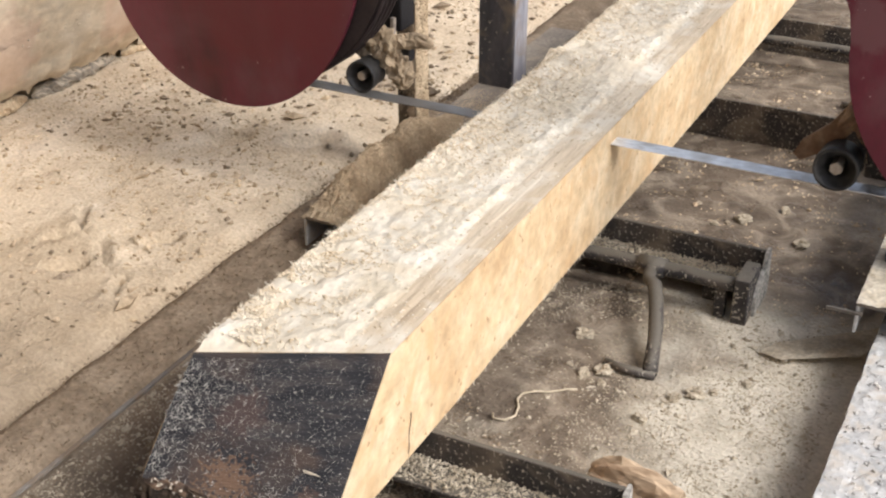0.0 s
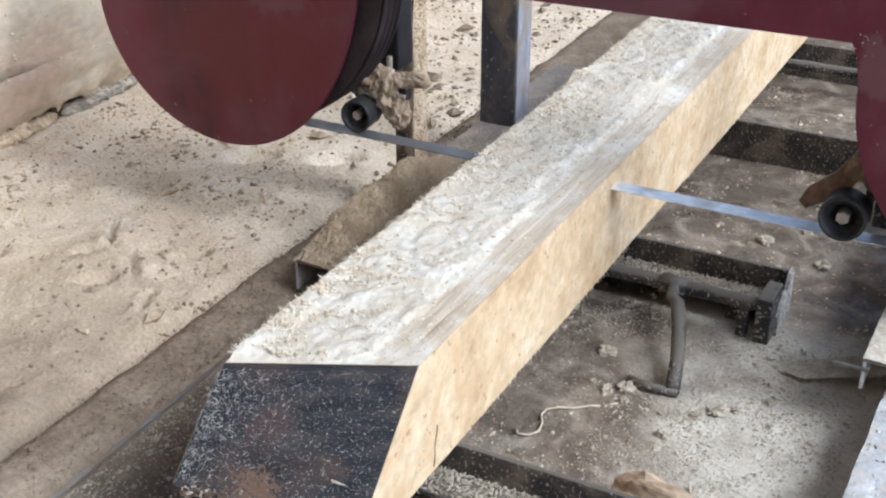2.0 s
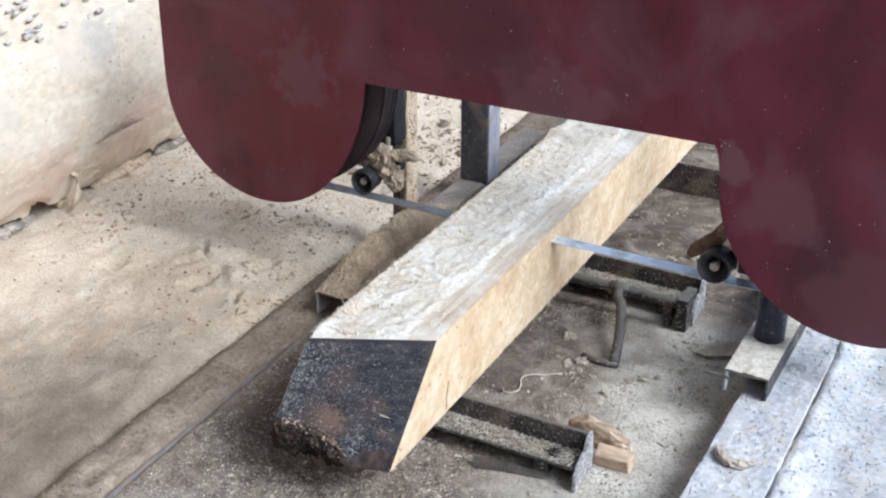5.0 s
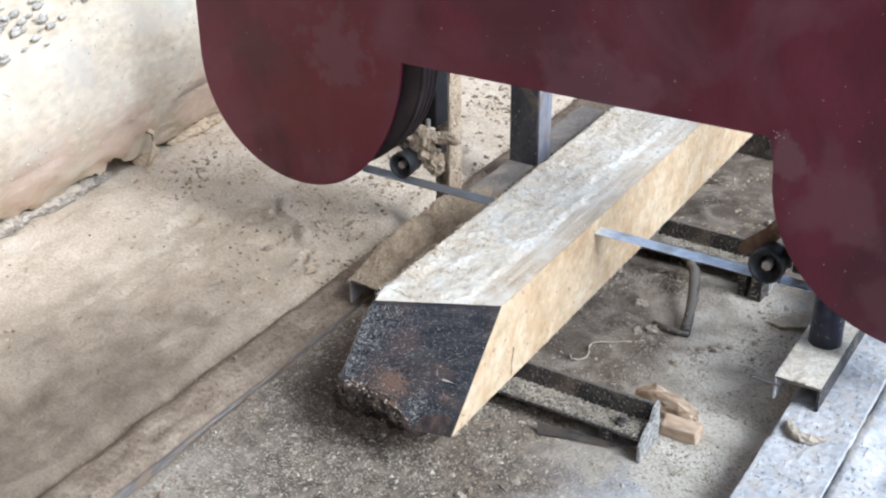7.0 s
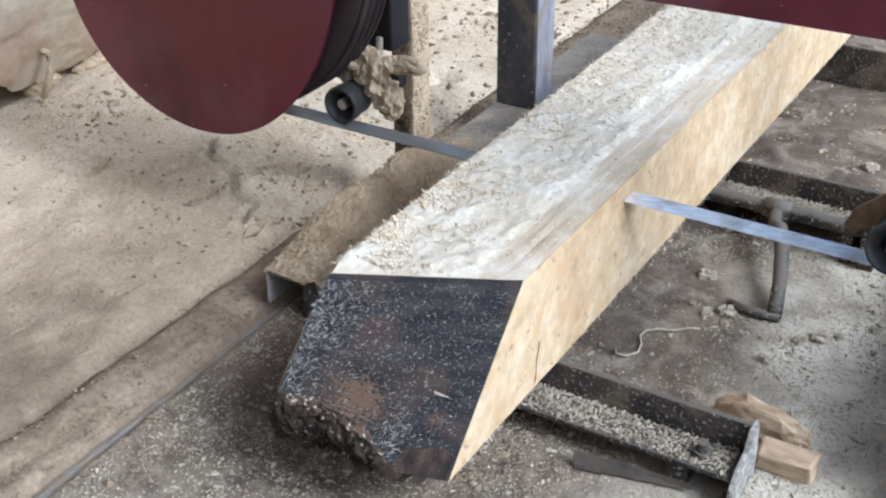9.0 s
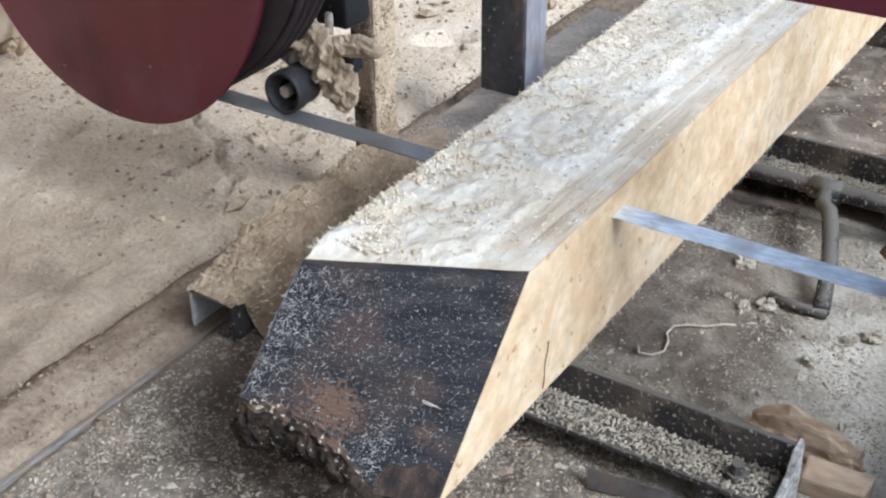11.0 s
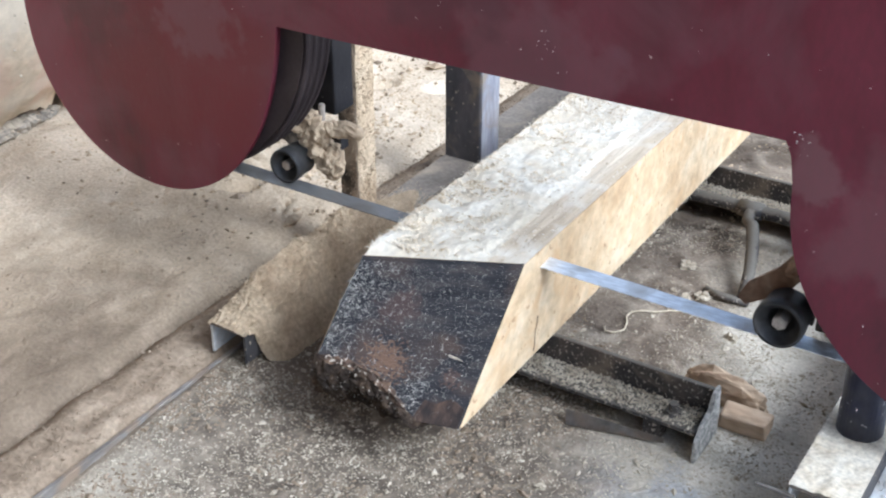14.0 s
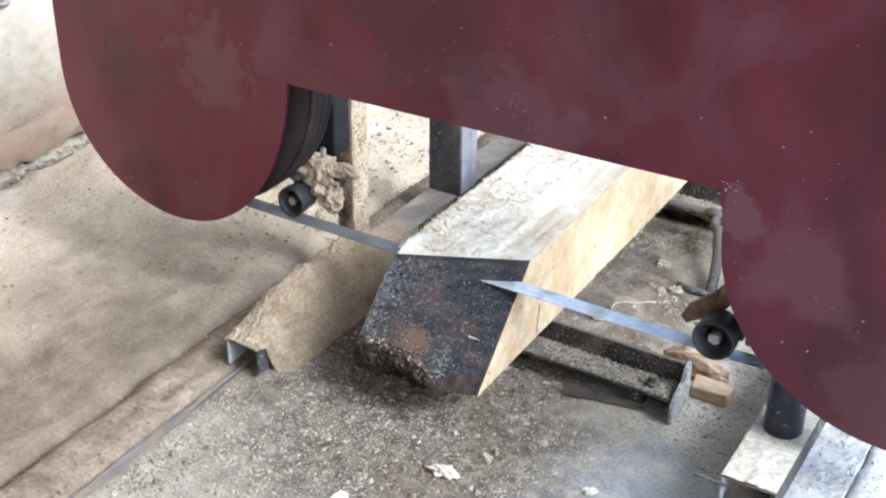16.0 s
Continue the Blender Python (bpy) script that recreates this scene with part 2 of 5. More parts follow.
M_RAIL = material("limed_rail", [(0.40, 0.405, 0.41), (0.50, 0.495, 0.485), (0.60, 0.58, 0.555)], 13, 0.95, bump=1.0, fine=55, stain=(0.50, 0.455, 0.40), stain_scale=28,
                  stain_at=(0.48, 0.66), speck=(0.38, 0.36, 0.335), speck_scale=48, speck_at=0.66, spec=0.1)
M_FLANGE = material("worn_rail_edge", [(0.13, 0.115, 0.10), (0.21, 0.19, 0.17), (0.33, 0.31, 0.285)], 16, 0.55, 0.3, bump=0.4, fine=80, stretch=(1, 0.3, 1), stain=(0.26, 0.20, 0.145), stain_scale=11, stain_at=(0.46, 0.62))
M_RAILDUST = material("grey_rail_dust", [(0.20, 0.150, 0.104), (0.265, 0.203, 0.143), (0.335, 0.264, 0.19)], 13, 0.95, bump=0.9, fine=80, spec=0.1, speck=(0.2, 0.15, 0.1), speck_scale=50, speck_at=0.68)
M_BLOCK = material("offcut_wood", [(0.40, 0.275, 0.175), (0.52, 0.385, 0.26), (0.60, 0.475, 0.345)], 16, 0.9, bump=0.8, fine=60, stretch=(0.4, 1, 1))
M_STRING = material("pale_fibre", [(0.45, 0.38, 0.27), (0.58, 0.50, 0.38)], 40, 0.9)
M_LOG = material("peeled_log", [(0.52, 0.415, 0.29), (0.61, 0.51, 0.375), (0.655, 0.575, 0.45)], 7.0, 0.95, bump=1.0, fine=38, stretch=(1, 0.6, 1), contrast=0.4,
                 stain=(0.56, 0.48, 0.37), stain_scale=5, stain_at=(0.48, 0.70), speck=(0.45, 0.40, 0.34), speck_scale=34, speck_at=0.70)
for _y in (-0.5, 0.1, 0.5, 1.0, 1.6):
    add_patch(M_LOG, (0.42, _y, -0.28), 0.17, (0.58, 0.41, 0.31), 14, 1.0, 0.55)
for _y, _z in ((0.3, 0.05), (-0.1, 0.22), (0.8, 0.15)):
    add_patch(M_LOG, (0.47, _y, _z), 0.09, (0.48, 0.435, 0.37), 24, 1.2, 0.5)
M_SCAB = material("grey_bark_scab", [(0.40, 0.36, 0.31), (0.50, 0.455, 0.39), (0.60, 0.55, 0.47)], 25, 0.95, bump=0.8, fine=70)


def ground_material():
    """Sawdust, damp mud and grey concrete laid over one another in wide uneven patches."""
    m = bpy.data.materials.new("yard_floor")
    m.use_nodes = True
    nt = m.node_tree
    n, link = nt.nodes, nt.links.new
    bsdf = n["Principled BSDF"]
    bsdf.inputs["Specular IOR Level"].default_value = 0.25
    co = n.new("ShaderNodeTexCoord")
    sep = n.new("ShaderNodeSeparateXYZ")
    link(co.outputs["Object"], sep.inputs[0])

    def noise_at(s, detail=7.0, distort=0.3):
        t = n.new("ShaderNodeTexNoise")
        t.inputs["Scale"].default_value, t.inputs["Detail"].default_value, t.inputs["Distortion"].default_value = s, detail, distort
        link(co.outputs["Object"], t.inputs["Vector"])
        return t.outputs["Fac"]

    def math_node(op, a, b):
        x = n.new("ShaderNodeMath")
        x.operation = op
        for i, v in enumerate((a, b)):
            if isinstance(v, (int, float)):
                x.inputs[i].default_value = v
            else:
                link(v, x.inputs[i])
        return x.outputs[0]

    def ramp(src, stops):
        r = n.new("ShaderNodeValToRGB")
        while len(r.color_ramp.elements) < len(stops):
            r.color_ramp.elements.new(0.5)
        for e, (p, c) in zip(r.color_ramp.elements, stops):
            e.position, e.color = p, (*c, 1)
        link(src, r.inputs[0])
        return r.outputs[0]

    def mix(fac, a, b):
        x = n.new("ShaderNodeMix")
        x.data_type = "RGBA"
        link(fac, x.inputs[0])
        link(a, x.inputs[6])
        link(b, x.inputs[7])
        return x.outputs[2]

    def step(value, lo, hi):
        r = n.new("ShaderNodeMapRange")
        r.interpolation_type = "SMOOTHSTEP"
        r.inputs[1].default_value, r.inputs[2].default_value = lo, hi
        link(value, r.inputs[0])
        return r.outputs[0]

    wob = math_node("MULTIPLY", math_node("SUBTRACT", noise_at(3.0), 0.5), 1.1)
    wob2 = math_node("MULTIPLY", math_node("SUBTRACT", noise_at(7.0), 0.5), 0.9)
    x, y = math_node("ADD", sep.outputs[0], wob), math_node("ADD", sep.outputs[1], wob2)
    dust = ramp(noise_at(6.0), [(0.3, (0.41, 0.318, 0.215)), (0.5, (0.48, 0.380, 0.265)), (0.7, (0.55, 0.445, 0.322))])
    fresh = ramp(noise_at(6.0), [(0.3, (0.53, 0.425, 0.305)), (0.5, (0.62, 0.51, 0.375)), (0.7, (0.68, 0.575, 0.445))])
    dust = mix(math_node("MAXIMUM", step(y, 0.35, 1.1), step(math_node("MULTIPLY", x, -1.0), 0.85, 1.4)), dust, fresh)
    grit = ramp(noise_at(16.0), [(0.3, (0.31, 0.265, 0.20)), (0.5, (0.41, 0.355, 0.275)), (0.7, (0.50, 0.44, 0.35))])
    mud = ramp(noise_at(9.0, 8.0, 1.2), [(0.3, (0.090, 0.069, 0.051)), (0.5, (0.165, 0.130, 0.097)), (0.68, (0.30, 0.248, 0.19))])
    slab = ramp(noise_at(5.0), [(0.3, (0.40, 0.405, 0.405)), (0.6, (0.53, 0.535, 0.535)), (0.75, (0.62, 0.62, 0.615))])
    # damp mud between the bars
    wet = math_node("MULTIPLY", math_node("MULTIPLY", step(sep.outputs[0], -0.3, 0.0), step(math_node("MULTIPLY", x, -1.0), -0.72, -0.42)), step(y, 0.12, 0.4))
    wetfar = math_node("MULTIPLY", step(sep.outputs[1], 0.95, 1.15), step(sep.outputs[0], -0.2, 0.0))
    wet = math_node("MAXIMUM", wet, math_node("MULTIPLY", wetfar, step(math_node("MULTIPLY", x, -1.0), -1.05, -0.75)))
    # bare slab at the near side
    bare = math_node("MULTIPLY", math_node("MULTIPLY", step(math_node("MULTIPLY", y, -1.0), -0.02, 0.22), step(x, 0.02, 0.3)), step(y, -2.6, -1.2))
    bare = math_node("MULTIPLY", bare, step(math_node("MULTIPLY", x, -1.0), -2.4, -1.2))
    right = step(math_node("ADD", sep.outputs[0], math_node("MULTIPLY", wob, 0.05)), -0.36, -0.30)
    # sawdust darkened towards the near rail: shade of the near side as colour
    near_shade = ramp(noise_at(11.0), [(0.3, (0.165, 0.125, 0.086)), (0.5, (0.212, 0.162, 0.112)), (0.7, (0.27, 0.21, 0.15))])
    dust = mix(math_node("MULTIPLY", step(math_node("MULTIPLY", y, -1.0), -0.55, 0.45), step(x, -1.5, -0.70)), dust, near_shade)
    col = mix(right, dust, grit)
    pale = ramp(noise_at(12.0), [(0.3, (0.44, 0.395, 0.315)), (0.5, (0.53, 0.48, 0.39)), (0.7, (0.59, 0.54, 0.45))])
    col = mix(step(x, 0.35, 0.75), col, pale)
    col = mix(bare, col, slab)
    col = mix(wet, col, mud)
    # dark grit round the timber's end, with the shade there put into its colour
    end_grit_shade = ramp(noise_at(26.0), [(0.3, (0.085, 0.068, 0.052)), (0.5, (0.155, 0.125, 0.094)), (0.7, (0.27, 0.222, 0.168))])
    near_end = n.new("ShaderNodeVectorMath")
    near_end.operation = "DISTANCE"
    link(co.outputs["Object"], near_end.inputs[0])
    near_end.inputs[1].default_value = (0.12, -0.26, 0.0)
    col = mix(step(math_node("MULTIPLY", math_node("ADD", near_end.outputs["Value"], math_node("MULTIPLY", wob2, 0.5)), -1.0), -0.75, -0.3), col, end_grit_shade)
    # the timber's shadow towards the left rail, painted into the floor as dark brown
    timber_shade = math_node("MULTIPLY", math_node("MULTIPLY", step(sep.outputs[0], -0.36, -0.30), step(math_node("MULTIPLY", sep.outputs[0], -1.0), -0.05, 0.05)), step(sep.outputs[1], -0.35, 0.0))
    col = mix(timber_shade, col, ramp(noise_at(8.0), [(0.3, (0.12, 0.088, 0.063)), (0.7, (0.23, 0.175, 0.125))]))
    fine = noise_at(110.0, 4.0)
    speck = ramp(noise_at(45.0, 3.0), [(0.64, (0, 0, 0)), (0.70, (0.28, 0.28, 0.28))])
    dark = n.new("ShaderNodeRGB")
    dark.outputs[0].default_value = (0.17, 0.12, 0.08, 1)
    col = mix(speck, col, dark.outputs[0])
    shade = n.new("ShaderNodeMix")
    shade.data_type, shade.blend_type = "RGBA", "MULTIPLY"
    shade.inputs[0].default_value = 0.5
    link(col, shade.inputs[6])
    link(ramp(fine, [(0.3, (0.6, 0.6, 0.6)), (0.7, (1.2, 1.2, 1.2))]), shade.inputs[7])
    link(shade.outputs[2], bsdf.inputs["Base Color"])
    rough = n.new("ShaderNodeMapRange")
    rough.inputs[3].default_value, rough.inputs[4].default_value = 0.95, 0.22
    link(math_node("MULTIPLY", wet, ramp(noise_at(8.0), [(0.45, (0, 0, 0)), (0.6, (1, 1, 1))])), rough.inputs[0])
    link(rough.outputs[0], bsdf.inputs["Roughness"])
    b = n.new("ShaderNodeBump")
    b.inputs["Strength"].default_value, b.inputs["Distance"].default_value = 0.8, 0.006
    link(math_node("ADD", fine, math_node("MULTIPLY", noise_at(30.0), 1.5)), b.inputs["Height"])
    link(b.outputs[0], bsdf.inputs["Normal"])
    return m


M_GROUND = ground_material()

# ---- building helpers ----


def mesh_of(name, bm, mat, smooth=False):
    me = bpy.data.meshes.new(name)
    bmesh.ops.recalc_face_normals(bm, faces=bm.faces)
    bm.to_mesh(me)
    bm.free()
    me.materials.append(mat)
    if smooth:
        me.polygons.foreach_set("use_smooth", [True] * len(me.polygons))
    return me


def part(name, bm, mat, parent, label="", smooth=False):
    ob = new(name, mesh_of(name, bm, mat, smooth))
    ob.parent = parent
    return tagged(ob, label)


def single(name, bm, mat, label, category, group="", kind="", smooth=False):
    return tagged(new(name, mesh_of(name, bm, mat, smooth)), label, category, group, kind)


def base(name, at, label, category, group="", kind=""):
    ob = new(name)
    ob.location = at
    ob.empty_display_size = 0.1
    return tagged(ob, label, category, group, kind)


def box(x0, x1, y0, y1, z0, z1, bevel=0.003, bm=None, rough=0.0):
    bm = bm or bmesh.new()
    r = bmesh.ops.create_cube(bm, size=1.0)
    for v in r["verts"]:
        v.co = Vector((x0 + (v.co.x + 0.5) * (x1 - x0), y0 + (v.co.y + 0.5) * (y1 - y0), z0 + (v.co.z + 0.5) * (z1 - z0)))
        if rough:
            v.co += Vector([random.uniform(-rough, rough) for _ in range(3)])
    if bevel:
        edges = list({e for v in r["verts"] for e in v.link_edges})
        bmesh.ops.bevel(bm, geom=edges, offset=bevel, segments=2, affect="EDGES", profile=0.6)
    return bm


def rod(a, b, r, bm=None, sides=20, r2=None, cap=0.0):
    bm = bm or bmesh.new()
    a, b = Vector(a), Vector(b)
    m = Matrix.Translation((a + b) / 2) @ (b - a).to_track_quat("Z", "Y").to_matrix().to_4x4()
    out = bmesh.ops.create_cone(bm, cap_ends=True, segments=sides, radius1=r, radius2=r if r2 is None else r2, depth=(b - a).length, matrix=m)
    if cap:
        rim = [e for e in {e for v in out["verts"] for e in v.link_edges} if any(len(f.verts) > 4 for f in e.link_faces)]
        bmesh.ops.bevel(bm, geom=rim, offset=cap, segments=2, affect="EDGES")
    return bm


def pipe(points, r, bm=None, sides=12, wobble=0.0):
    """A bent tube through the points, with rings set across its way."""
    bm = bm or bmesh.new()
    points = [Vector(p) for p in points]
    rings = []
    for i, p in enumerate(points):
        d = (points[min(i + 1, len(points) - 1)] - points[max(i - 1, 0)]).normalized()
        q = d.to_track_quat("Z", "Y").to_matrix()
        rr = r * (1 + random.uniform(-wobble, wobble))
        rings.append([bm.verts.new(p + q @ Vector((rr * math.cos(k * math.tau / sides), rr * math.sin(k * math.tau / sides), 0))) for k in range(sides)])
    for lo, hi in zip(rings, rings[1:]):
        for k in range(sides):
            bm.faces.new((lo[k], lo[(k + 1) % sides], hi[(k + 1) % sides], hi[k]))
    bm.faces.new(rings[0])
    bm.faces.new(rings[-1])
    return bm


def lump(at, size, bm=None, seed=0.0, sub=3, rough=0.35, freq=2.2):
    """A crumbly clod: an icosphere pushed about by noise at two scales."""
    bm = bm or bmesh.new()
    out = bmesh.ops.create_icosphere(bm, subdivisions=sub, radius=1.0)
    for v in out["verts"]:
        p = v.co.copy()
        k = 1 + rough * noise.noise(p * freq + Vector((seed, seed * 2, 0))) + rough * 0.5 * noise.noise(p * freq * 3 + Vector((seed, 0, 9)))
        v.co = Vector(at) + Vector((p.x * size[0], p.y * size[1], p.z * size[2])) * k
    return bm


def caked(points, radii, seed, sides=26, rings=40, rough=0.35):
    """One crumbly caked limb along the points, its skin pushed about by noise."""
    bm = bmesh.new()
    points = [Vector(p) for p in points]
    out = []
    for i in range(rings):
        u = i / (rings - 1) * (len(points) - 1)
        k = min(int(u), len(points) - 2)
        p, d = points[k].lerp(points[k + 1], u - k), (points[k + 1] - points[k]).normalized()
        r = radii[k] + (radii[k + 1] - radii[k]) * (u - k)
        r *= math.sqrt(max(0.02, 1 - abs(2 * i / (rings - 1) - 1) ** 6))
        q = d.to_track_quat("Z", "Y").to_matrix()
        ring = []
        for j in range(sides):
            a = math.tau * j / sides
            o = q @ Vector((math.cos(a), math.sin(a), 0))
            w = p * 38 + o * 1.3 + Vector((seed, 0, 0))
            ring.append(bm.verts.new(p + o * r * (1 + rough * noise.noise(w) + rough * 0.7 * noise.noise(w * 2.7))))
        out.append(ring)
    for a, b in zip(out, out[1:]):
        for j in range(sides):
            bm.faces.new((a[j], a[(j + 1) % sides], b[(j + 1) % sides], b[j]))
    bm.faces.new(out[0])
    bm.faces.new(out[-1])
    return bm


def extrude_outline(outline, y0, y1, bm=None, bevel=0.0):
    """A plate with the outline (x, z), from y0 to y1."""
    bm = bm or bmesh.new()
    f = bm.faces.new([bm.verts.new((x, y0, z)) for x, z in outline])
    out = bmesh.ops.extrude_face_region(bm, geom=[f])
    moved = [g for g in out["geom"] if isinstance(g, bmesh.types.BMVert)]
    for v in moved:
        v.co.y = y1
    if bevel:
        rim = [e for e in bm.edges if abs(e.verts[0].co.y - e.verts[1].co.y) < 1e-6]
        bmesh.ops.bevel(bm, geom=rim, offset=bevel, segments=2, affect="EDGES")
    return bm


def crumbs(name, places, sizes, mat, label, category, parent=None, flat=0.7):
    """Countless small chips as one mesh of little crooked octahedra."""
    rng = np.random.default_rng(len(places) + int(1e4 * abs(places[0][0])))
    n = len(places)
    unit = np.array([(1, 0, 0), (-1, 0, 0), (0, 1, 0), (0, -1, 0), (0, 0, 1), (0, 0, -1)], float)
    tri = np.array([(0, 2, 4), (2, 1, 4), (1, 3, 4), (3, 0, 4), (2, 0, 5), (1, 2, 5), (3, 1, 5), (0, 3, 5)])
    turn = rng.uniform(0, math.tau, n)
    scale = np.stack([rng.uniform(0.6, 1.6, n), rng.uniform(0.4, 1.0, n), rng.uniform(0.3, 0.8, n) * flat / 0.7], 1) * np.asarray(sizes)[:, None]
    v = unit[None] * scale[:, None] * rng.uniform(0.7, 1.3, (n, 6, 1))
    tilt = rng.uniform(-0.5, 0.5, n)
    v = np.stack([v[..., 0], v[..., 1] * np.cos(tilt)[:, None] - v[..., 2] * np.sin(tilt)[:, None], v[..., 1] * np.sin(tilt)[:, None] + v[..., 2] * np.cos(tilt)[:, None]], -1)
    c, s = np.cos(turn)[:, None], np.sin(turn)[:, None]
    v = np.stack([v[..., 0] * c - v[..., 1] * s, v[..., 0] * s + v[..., 1] * c, v[..., 2]], -1) + np.asarray(places)[:, None]
    f = (tri[None] + 6 * np.arange(n)[:, None, None]).reshape(-1, 3)
    me = bpy.data.meshes.new(name)
    me.from_pydata(v.reshape(-1, 3).tolist(), [], f.tolist())
    me.materials.append(mat)
    ob = new(name, me)
    if parent:
        ob.parent = parent
        return tagged(ob, label, kind="stuff")
    return tagged(ob, label, category, kind="stuff")


def fbm(x, y, s, seed=0.0):
    return noise.noise(Vector((x * s, y * s, seed))) + 0.5 * noise.noise(Vector((x * s * 2.1, y * s * 2.1, seed + 7))) + 0.25 * noise.noise(Vector((x * s * 4.3, y * s * 4.3, seed + 13)))


def smooth(a, b, v):
    u = min(1.0, max(0.0, (v - a) / (b - a)))
    return u * u * (3 - 2 * u)


# ---- ground ----
FOOT = [(-0.97, 0.56, 0.050, 0.024), (-0.86, 0.45, 0.060, 0.026), (-0.74, 0.66, 0.050, 0.026), (-1.20, 0.42, 0.060, 0.035), (-0.72, 1.35, 0.075, 0.04), (-1.25, 1.7, 0.08, 0.045), (-0.95, 1.25, 0.07, 0.04)]
DRAG = [(-1.02, 0.70), (-0.94, 0.60), (-0.86, 0.58), (-0.78, 0.50), (-0.70, 0.46), (-0.66, 0.38)]


def drag_gap(x, y):
    """The distance to the mark that something dragged through the dust has left."""
    best = 9.0
    for (xa, ya), (xb, yb) in zip(DRAG, DRAG[1:]):
        u = min(1.0, max(0.0, ((x - xa) * (xb - xa) + (y - ya) * (yb - ya)) / ((xb - xa) ** 2 + (yb - ya) ** 2)))
        best = min(best, math.hypot(x - xa - u * (xb - xa), y - ya - u * (yb - ya)))
    return best


def floor_z(x, y):
    """The height of the yard floor: deep loose sawdust beside the rail, trodden grit between the rails."""
    loose = 1 - smooth(-0.62, -0.50, x)
    z = loose * (0.020 + 0.014 * fbm(x, y, 3.0, 2.0) + 0.007 * fbm(x, y, 9.0, 4.0) + 0.005 * abs(fbm(x, y, 17.0, 8.0)) + 0.0045 * fbm(x, y, 38.0, 4.0))
    for fx, fy, lx, ly in FOOT:
        d = ((x - fx) * 0.8 + (y - fy) * 0.6) ** 2 / lx ** 2 + ((y - fy) * 0.8 - (x - fx) * 0.6) ** 2 / ly ** 2
        if d < 4:
            z += loose * (-0.030 * math.exp(-d * d * 1.2) * (1 + 0.6 * fbm(x, y, 22, 9)) + 0.006 * math.exp(-(d - 1.7) ** 2 * 2.2) * (1 + 0.8 * fbm(x, y, 16, 3)))
    if loose and -1.1 < x < -0.6 and 0.3 < y < 0.8:
        d = drag_gap(x, y) + 0.008 * fbm(x, y, 20, 6)
        z += loose * (0.014 * math.exp(-((d - 0.020) / 0.013) ** 2) - 0.022 * math.exp(-(d / 0.011) ** 2))
    # the trodden print of a ribbed sole
    if -0.76 < x < -0.62 and -0.22 < y < -0.08:
        u, v = (x + 0.69) * 0.86 + (y + 0.15) * 0.5, (y + 0.15) * 0.86 - (x + 0.69) * 0.5
        if abs(u) < 0.05 and abs(v) < 0.035:
            z -= 0.006 * (0.5 + 0.5 * math.sin(u * 300)) * (1 + fbm(x, y, 30, 2))
    z += (1 - loose) * (0.004 * fbm(x, y, 6.0, 5.0) + 0.0025 * fbm(x, y, 22.0, 6.0))
    # dust drifted under the timber and along the rail
    z -= 0.022 * math.exp(-((x + 0.545) / 0.022) ** 2)
    z += (0.010 + 0.022 * smooth(-0.85, -0.40, y)) * smooth(-0.37, -0.34, x) * (1 - smooth(-0.32, -0.06, x)) + 0.012 * smooth(-0.36, -0.30, x) * (1 - smooth(-0.30, -0.12, x)) * smooth(-0.3, 0.3, y)
    return z


def build_ground():
    xs = np.r_[np.array([-60, -20, -8, -4]), np.arange(-2.4, 1.7, 0.0155), np.array([2.4, 4, 8, 20, 60])]
    ys = np.r_[np.array([-60, -20, -8, -4, -2]), np.arange(-1.3, 3.9, 0.0175), np.array([4.6, 6, 10, 20, 60])]
    verts = [(x, y, floor_z(x, y)) for y in ys for x in xs]
    nx = len(xs)
    faces = [(j * nx + i, j * nx + i + 1, (j + 1) * nx + i + 1, (j + 1) * nx + i) for j in range(len(ys) - 1) for i in range(nx - 1)]
    me = bpy.data.meshes.new("ground")
    me.from_pydata(verts, [], faces)
    me.polygons.foreach_set("use_smooth", [True] * len(faces))
    me.materials.append(M_GROUND)
    tagged(new("ground", me), "sawdust-covered yard floor of a sawmill with damp mud and bare concrete", "floor", kind="structure")


build_ground()

# ---- unseen walls and roof round the saw, added to block skylight ----


def build_light_blockers():
    m = material("blocker_boards", [(0.16, 0.13, 0.10), (0.24, 0.20, 0.155), (0.31, 0.26, 0.2)], 4, 0.9, bump=0.4, fine=50, stretch=(1, 1, 0.2))
    tagged(new("blocker_side", mesh_of("blocker_side", box(-6.2, -6.02, -5.6, 9.0, -0.05, 3.8, 0.01), m)), "unseen board wall added to block light from the left", "wall", kind="structure")
    tagged(new("blocker_near", mesh_of("blocker_near", box(-6.0, 3.5, -5.6, -5.45, -0.05, 3.8, 0.01), m)), "unseen board wall added to block light from behind the camera", "wall", kind="structure")
    tagged(new("blocker_above", mesh_of("blocker_above", box(-6.2, 0.8, -5.6, 0.3, 3.82, 3.9, 0.01), m)), "unseen board roof added to shade the near end of the yard", "roof", kind="structure")


build_light_blockers()

# ---- rails ----


